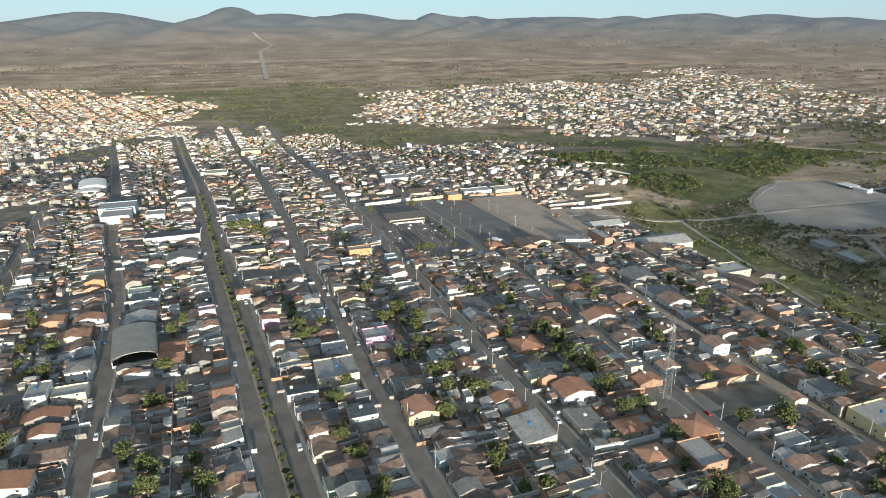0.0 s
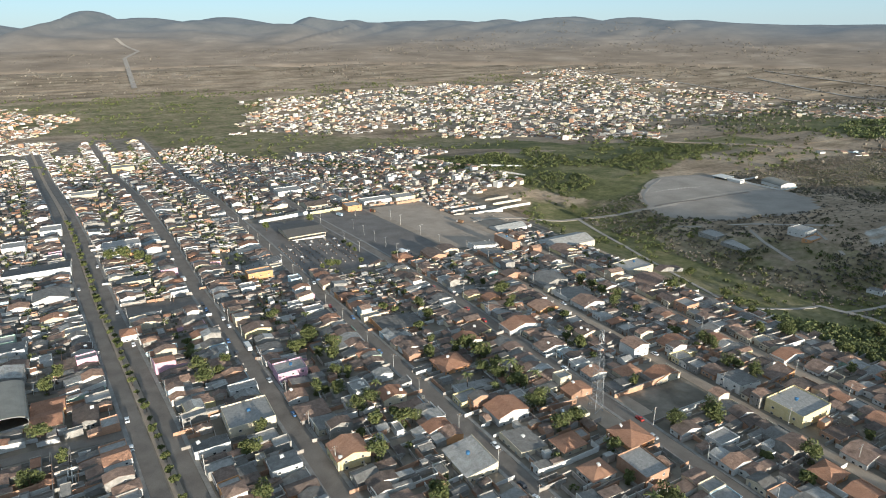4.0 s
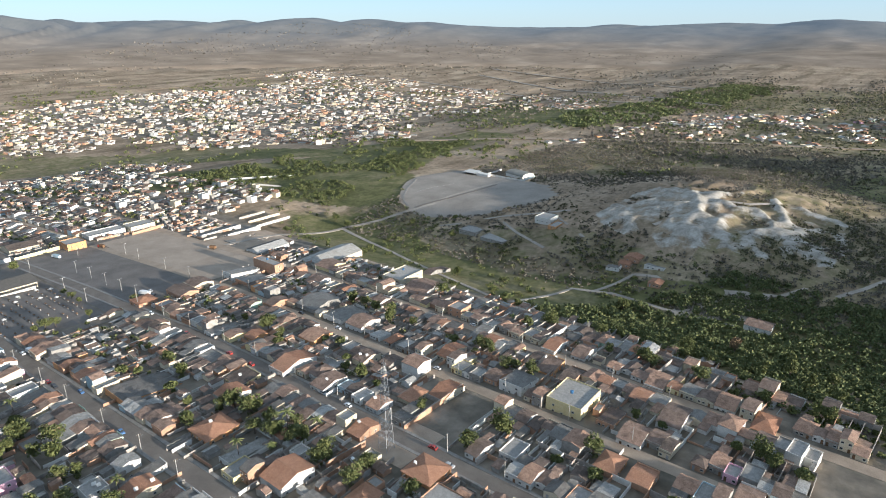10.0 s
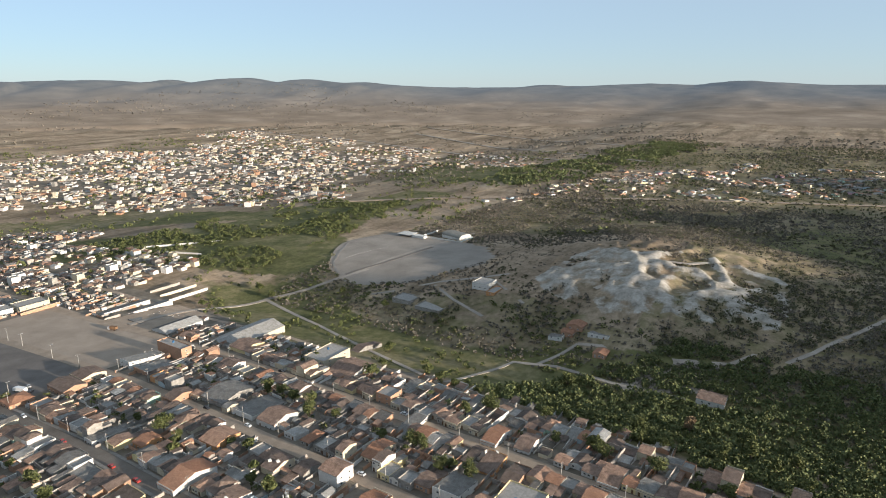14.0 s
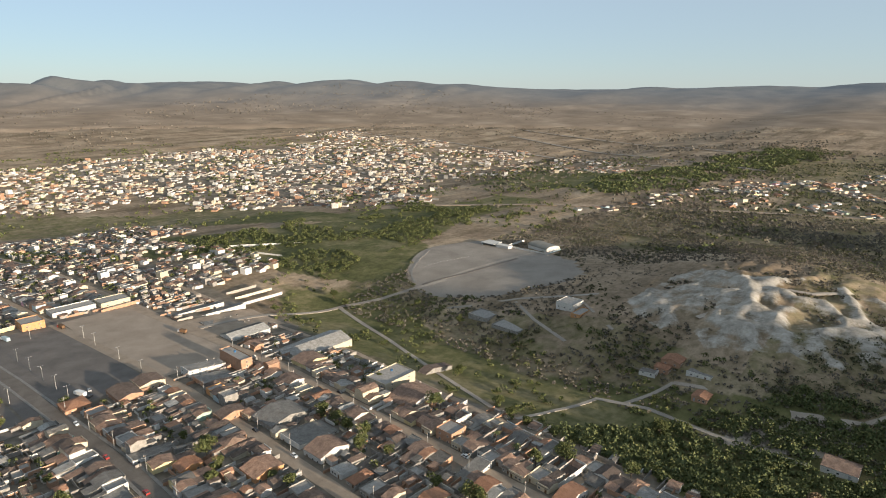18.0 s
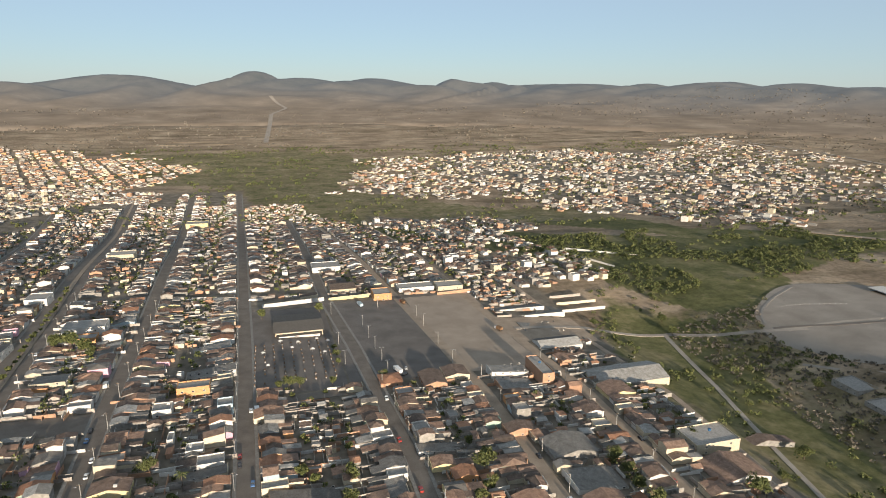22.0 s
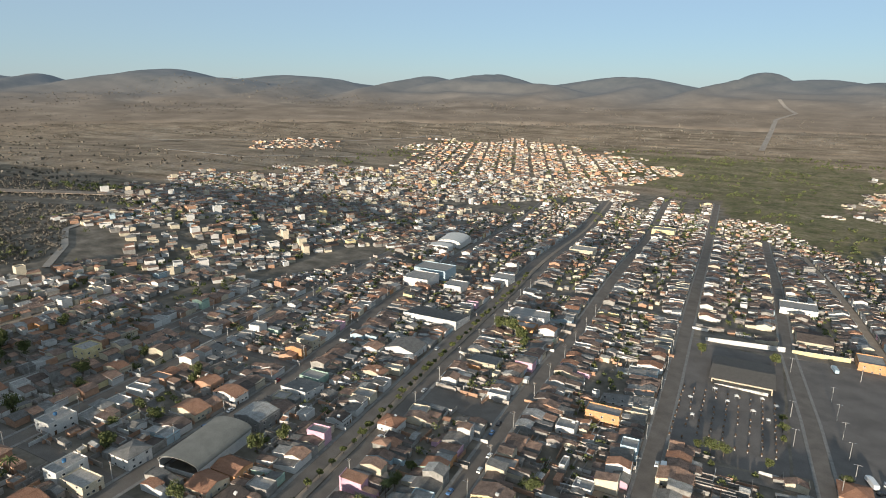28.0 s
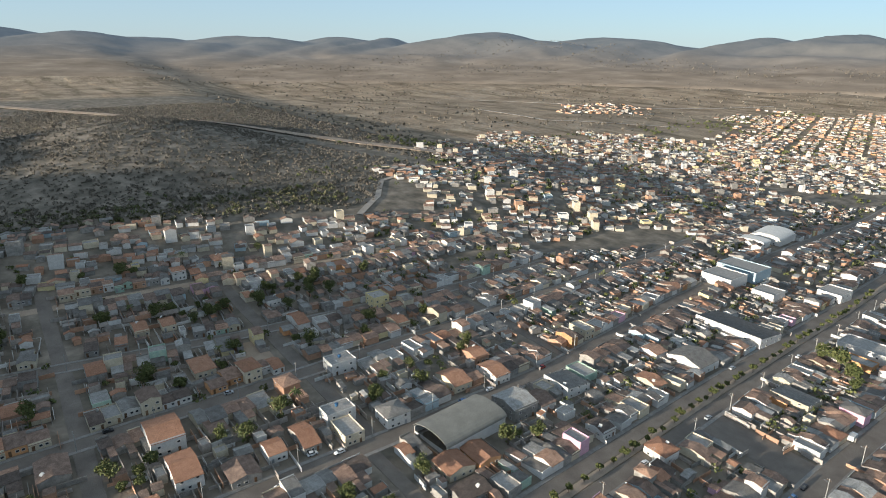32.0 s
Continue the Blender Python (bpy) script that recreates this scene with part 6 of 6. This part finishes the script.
def palm_proto(seed, h):
    rs = np.random.RandomState(seed)
    e = new("palm_tree")
    tagged(e, "slender coconut palm with drooping fronds in a back yard", "palm", "trees")
    mesh_ob("trunk", *join(tube((0, 0, -0.4), (0.2, 0.1, h * 0.5), 0.2, 0.15, 7), tube((0.2, 0.1, h * 0.5), (0.35, 0.2, h), 0.15, 0.12, 7)), "bark", e)
    qs = []
    for k in range(15):
        a = k * 2.4
        up = rs.uniform(-0.2, 0.7)
        ln = rs.uniform(2.3, 3.0)
        prev = np.array([0.35, 0.2, h])
        for s in range(5):
            t = (s + 1) / 5
            nxt = np.array([0.35 + math.cos(a) * ln * t, 0.2 + math.sin(a) * ln * t, h + up * ln * t - 1.5 * t * t])
            side = np.array([-math.sin(a), math.cos(a), 0]) * 0.42 * (1.1 - t * 0.8)
            side0 = np.array([-math.sin(a), math.cos(a), 0]) * 0.42 * (1.1 - (t - 0.2) * 0.8)
            for sg in (-1, 1):
                dr = np.array([0, 0, -0.25])
                qs.append([prev, prev + sg * side0 + dr, nxt + sg * side + dr, nxt])
            prev = nxt
    soup("fronds", np.array(qs), "leaf", e)
    return e


protos_t = [tree_proto(1, 4.6, 2.9, "leaf", "round green mango tree in a yard"), tree_proto(2, 5.6, 3.6, "leaf", "broad dark green tree in a yard", 0.7), tree_proto(3, 3.4, 2.0, "leaf", "small bushy green tree beside a house"),
            tree_proto(4, 6.0, 3.4, "leaf", "tall green tree with uneven crown", 0.95), palm_proto(5, 6.5), palm_proto(6, 8.0)]
clip = tree_proto(7, 3.0, 1.7, "leaf", "clipped round tree on the avenue median", 0.85, "street_tree", 11, 0.34)
big = tree_proto(8, 6.5, 4.8, "leaf", "large dark green tree standing on the open bank", 0.72, "tree", 20, 0.5)
wither = tree_proto(9, 8.5, 3.6, "leaf_brown", "tall withered brown tree among green ones", 1.3, "withered_tree", 18, 0.5)
bright = tree_proto(10, 9.0, 3.8, "leaf", "tall bright green bamboo-like tree", 1.4, "tree", 18, 0.5)
tr = random.Random(17)
for e, (x, y) in zip(protos_t, ((27, 236), (58, 196), (70, 176), (113, 176), (117, 171), (122, 168))):
    e.matrix_world = at(x, y)
clip.matrix_world = at(0.5, 140, 0.2)
big.matrix_world = at(283, 134)
wither.matrix_world = at(270, 80)
bright.matrix_world = at(262, 58)


def put_tree(e, x, y, s=1.0):
    c = copy_thing(e, pose(x, y, gzf(x, y), 0, 0, tr.uniform(0, 360)))
    c.scale = (s * tr.uniform(0.9, 1.1), s * tr.uniform(0.9, 1.1), s)


for x, y, s in ((237, 148, 1.0), (268, 222, 0.8), (311, 259, 0.8), (316, 295, 0.7), (259, 96, 1.0), (300, 350, 0.9), (245, 128, 0.8), (255, 190, 0.7), (247, 210, 0.6), (232, 236, 0.7), (296, 335, 0.8), (331, 272, 0.5), (259, 352, 0.7)):
    put_tree(big, *put(x, y), s)
for x, y in ((256, 50), (272, 60), (247, 40), (266, 44), (253, 66)):
    put_tree(bright, *put(x, y), tr.uniform(0.7, 1.0))
y = 120.0
while y < 660:
    put_tree(clip, street_x(AVENUE, y) + tr.uniform(-0.8, 0.8), y, tr.uniform(0.7, 1.25))
    y += tr.uniform(5.5, 11)
for x, y, s in ((10, 372, 1.5), (3, 378, 1.6), (-4, 380, 1.3), (14, 366, 1.2), (88, 396, 1.2), (118, 398, 1.3), (98, 313, 0.95), (102, 313, 0.8), (94, 313, 0.8), (119.5, 330, 0.7), (119.5, 338, 0.7), (119.5, 346, 0.6), (115, 311, 0.8), (136, 312, 0.7)):
    put_tree(protos_t[tr.choice((0, 1))], *put(x, y), s)
near_yards = [p for p in YARDS if p[1] < 360]
far_yards = [p for p in YARDS if p[1] >= 360]
tr.shuffle(near_yards)
for x, y in near_yards[:150]:
    if is_free(x, y, 1, 1):
        put_tree(tr.choice(protos_t[:4] * 3 + protos_t[4:]), x, y, tr.uniform(0.75, 1.35))
near_bushes = [p for p in BUSHES if p[1] < 330]
tr.shuffle(near_bushes)
for x, y in near_bushes[:110]:
    put_tree(tr.choice(protos_t[:4]), x, y, tr.uniform(0.7, 1.3))
# the palm group behind the mast
for x, y in ((112, 178), (116, 181), (110, 184), (120, 176), (107, 172), (100, 178), (66, 186), (70, 190), (74, 170), (62, 172)):
    put_tree(tr.choice((protos_t[4], protos_t[5], protos_t[1])), *put(x, y), tr.uniform(0.8, 1.1))

rs = np.random.RandomState(4)


def wood(name, label, pts, mat, r, per, size, squash=0.8, lift=1.0):
    """Many far trees or bushes as one mesh."""
    pts = np.asarray(pts, float)
    n = len(pts)
    rr = r * rs.uniform(0.55, 1.35, (n, 1, 1))
    p = rs.normal(size=(n, per, 3))
    p *= rs.uniform(0.5, 1.05, (n, per, 1)) * rr / np.linalg.norm(p, axis=2, keepdims=True)
    p[:, :, 2] = np.abs(p[:, :, 2] + 0.25 * rr[:, :, 0]) * squash
    p[:, :, :2] += pts[:, None]
    p[:, :, 2] += gz(pts[:, 0], pts[:, 1])[:, None] + lift * rr[:, :, 0] * 0.4
    q = leaves(rs, p.reshape(-1, 3), size)
    return tagged(soup(name, q, mat), label, "vegetation", kind="stuff")


def scatter(n, x0, x1, y0, y1, test):
    p = np.stack([rs.uniform(x0, x1, n), rs.uniform(y0, y1, n)], -1)
    p = p[test(p[:, 0], p[:, 1])]
    return np.stack(lie(p[:, 0], p[:, 1]), -1)


def clear_of(x, y):
    """Off the tracks, the field and the huts."""
    ok = ~inside(x, y, OVAL)
    x, y = lie(x, y)
    for pts, wd in TRACKS:
        for (ax, ay), (bx, by) in zip(pts, pts[1:]):
            dx, dy = bx - ax, by - ay
            t = np.clip(((x - ax) * dx + (y - ay) * dy) / (dx * dx + dy * dy), 0, 1)
            ok &= np.hypot(x - ax - t * dx, y - ay - t * dy) > wd / 2 + 1.5
    for a, b, c, e in TAKEN:
        ok &= ~((x > a - 2) & (x < b + 2) & (y > c - 2) & (y < e + 2))
    return ok


grain = lambda x, y, s: np.array([noise.noise((a * s, b * s, 9.0)) for a, b in zip(x, y)])
wood("river_trees", "dense green trees along the dry river below the houses", scatter(3600, 246, 335, -60, 170, lambda x, y: clear_of(x, y) & (y < 172 - (x - 246) * 0.85) & ((x > 251) | (y < 75))), "leaf_deep", 2.9, 64, 0.5)
wood("roadside_bushes", "green bushes and banana plants beside the dirt road", scatter(260, 214, 252, -10, 72, lambda x, y: (x > 217) & (grain(x, y, 0.05) > -0.2) & ~((x < 226) & (y > 44))), "leaf", 2.2, 40, 0.5)
wood("bank_bushes", "loose green bushes on the river bank", scatter(900, 238, 335, 110, 400, lambda x, y: clear_of(x, y) & (x > 250) & (grain(x, y, 0.03) > -0.05)), "leaf", 2.3, 30, 0.5)
wood("valley_trees", "green trees of the valley meadow", scatter(4000, 268, 560, 375, 540, lambda x, y: clear_of(x, y) & (x > 315 - np.abs(y - 385) * 0.35) & (grain(x, y, 0.02) > -0.12 + (x - 300) * 0.0009)), "leaf", 2.6, 30, 0.55)
wood("valley_trees", "scattered trees among the far houses", scatter(8500, -600, 1150, 430, 1500, lambda x, y: (grain(x, y, 0.012) > 0.05) & ((x > 120) | (y > 700) | (x < -160))), "leaf", 3.4, 15, 1.0)
wood("valley_trees", "dark trees along the far stream", scatter(1500, 480, 1050, 180, 640, lambda x, y: grain(x, y, 0.009) > 0.08), "leaf", 3.6, 18, 1.0)
FAR_WOOD = [(700, 400), (797, 455), (959, 420), (1420, 390), (1374, 269), (936, 314), (791, 342)]
wood("far_wood", "dark green wood along the stream beyond the village", scatter(5200, 690, 1440, 260, 470, lambda x, y: inside(x + 30 * grain(x, y, 0.01), y + 40 * grain(x, y, 0.013), FAR_WOOD) & (grain(x, y, 0.02) > -0.25)), "leaf_deep", 4.2, 14, 1.4)
wood("quarter_trees", "trees between the houses of the western quarter", scatter(800, -400, -110, 120, 720, lambda x, y: grain(x, y, 0.03) > 0.1), "leaf", 2.4, 22, 0.6)
wood("yard_trees", "yard trees farther up the streets", [p for p in far_yards if rs.rand() < 0.55], "leaf", 2.2, 26, 0.55)
wood("hill_scrub", "dry thorn scrub on the stony hill", scatter(30000, 290, 720, -120, 340, lambda x, y: clear_of(x, y) & (grain(x, y, 0.022) > -0.3) & ~((inside(x, y, QUARRY) | inside(x, y, MOUNDS)) & (grain(x, y, 0.06) < 0.14))), "leaf_dry", 1.45, 11, 0.5)
wood("bank_scrub", "olive thorn trees thick on the slope beside the river", scatter(5200, 300, 520, -160, 120, lambda x, y: clear_of(x, y) & (y < 118 - (x - 300) * 0.32) & (grain(x, y, 0.03) > -0.25)), "leaf_olive", 2.3, 26, 0.46)
wood("bank_scrub", "brown leafless trees on the slope beside the river", scatter(3200, 300, 560, -160, 130, lambda x, y: clear_of(x, y) & (y < 125 - (x - 300) * 0.3) & (grain(x, y, 0.035) > -0.1)), "leaf_dry", 2.3, 18, 0.5)
wood("hill_scrub", "olive bushes between hill and field", scatter(5200, 300, 560, 60, 345, lambda x, y: clear_of(x, y) & (grain(x, y, 0.028) > 0.0) & ~((inside(x, y, QUARRY) | inside(x, y, MOUNDS)) & (grain(x, y, 0.06) < 0.1))), "leaf_olive", 1.6, 18, 0.45)
wood("plain_scrub", "olive scrub beyond the stony hill", scatter(14000, 480, 1500, -400, 420, lambda x, y: (grain(x, y, 0.007) > -0.15) & (x > 520 + 0.3 * y)), "leaf_olive", 2.4, 9, 1.0, 0.75)
wood("yard_bushes", "low green bushes and small trees in back yards", [tuple(p) for p in BUSHES], "leaf", 1.9, 40, 0.42)
wood("gully_bushes", "dark olive bushes in the gully below the ridge", scatter(900, -400, -285, 60, 330, lambda x, y: (np.abs(x + 335 - 0.12 * (y - 200)) < 26)), "leaf_olive", 2.4, 18, 0.7)
wood("ridge_scrub", "dense dry thorn scrub on the western ridge", scatter(26000, -1100, -280, -60, 540, lambda x, y: (x < -285 - 50 * sm(300, 120, y) - 70 * sm(330, 400, y)) & (np.abs((y - 345) - (x + 720) * 0.36) > 13)), "leaf_dry", 1.7, 8, 0.7, 0.7, 0.6)
wood("plain_scrub", "dry scrub over the wide plain", scatter(9000, -2200, 2200, 500, 2400, lambda x, y: (np.hypot(x - 450, y - 900) > 650) & ((x < -560) | (y > 1500) | (x > 1150)) & (grain(x, y, 0.004) > -0.1)), "leaf_dry", 3.6, 6, 1.9, 0.6)
wood("plain_scrub", "dry scrub beyond the far road", scatter(5000, 560, 1700, -500, 700, lambda x, y: grain(x, y, 0.006) > -0.1), "leaf_dry", 3.4, 7, 1.7, 0.7)
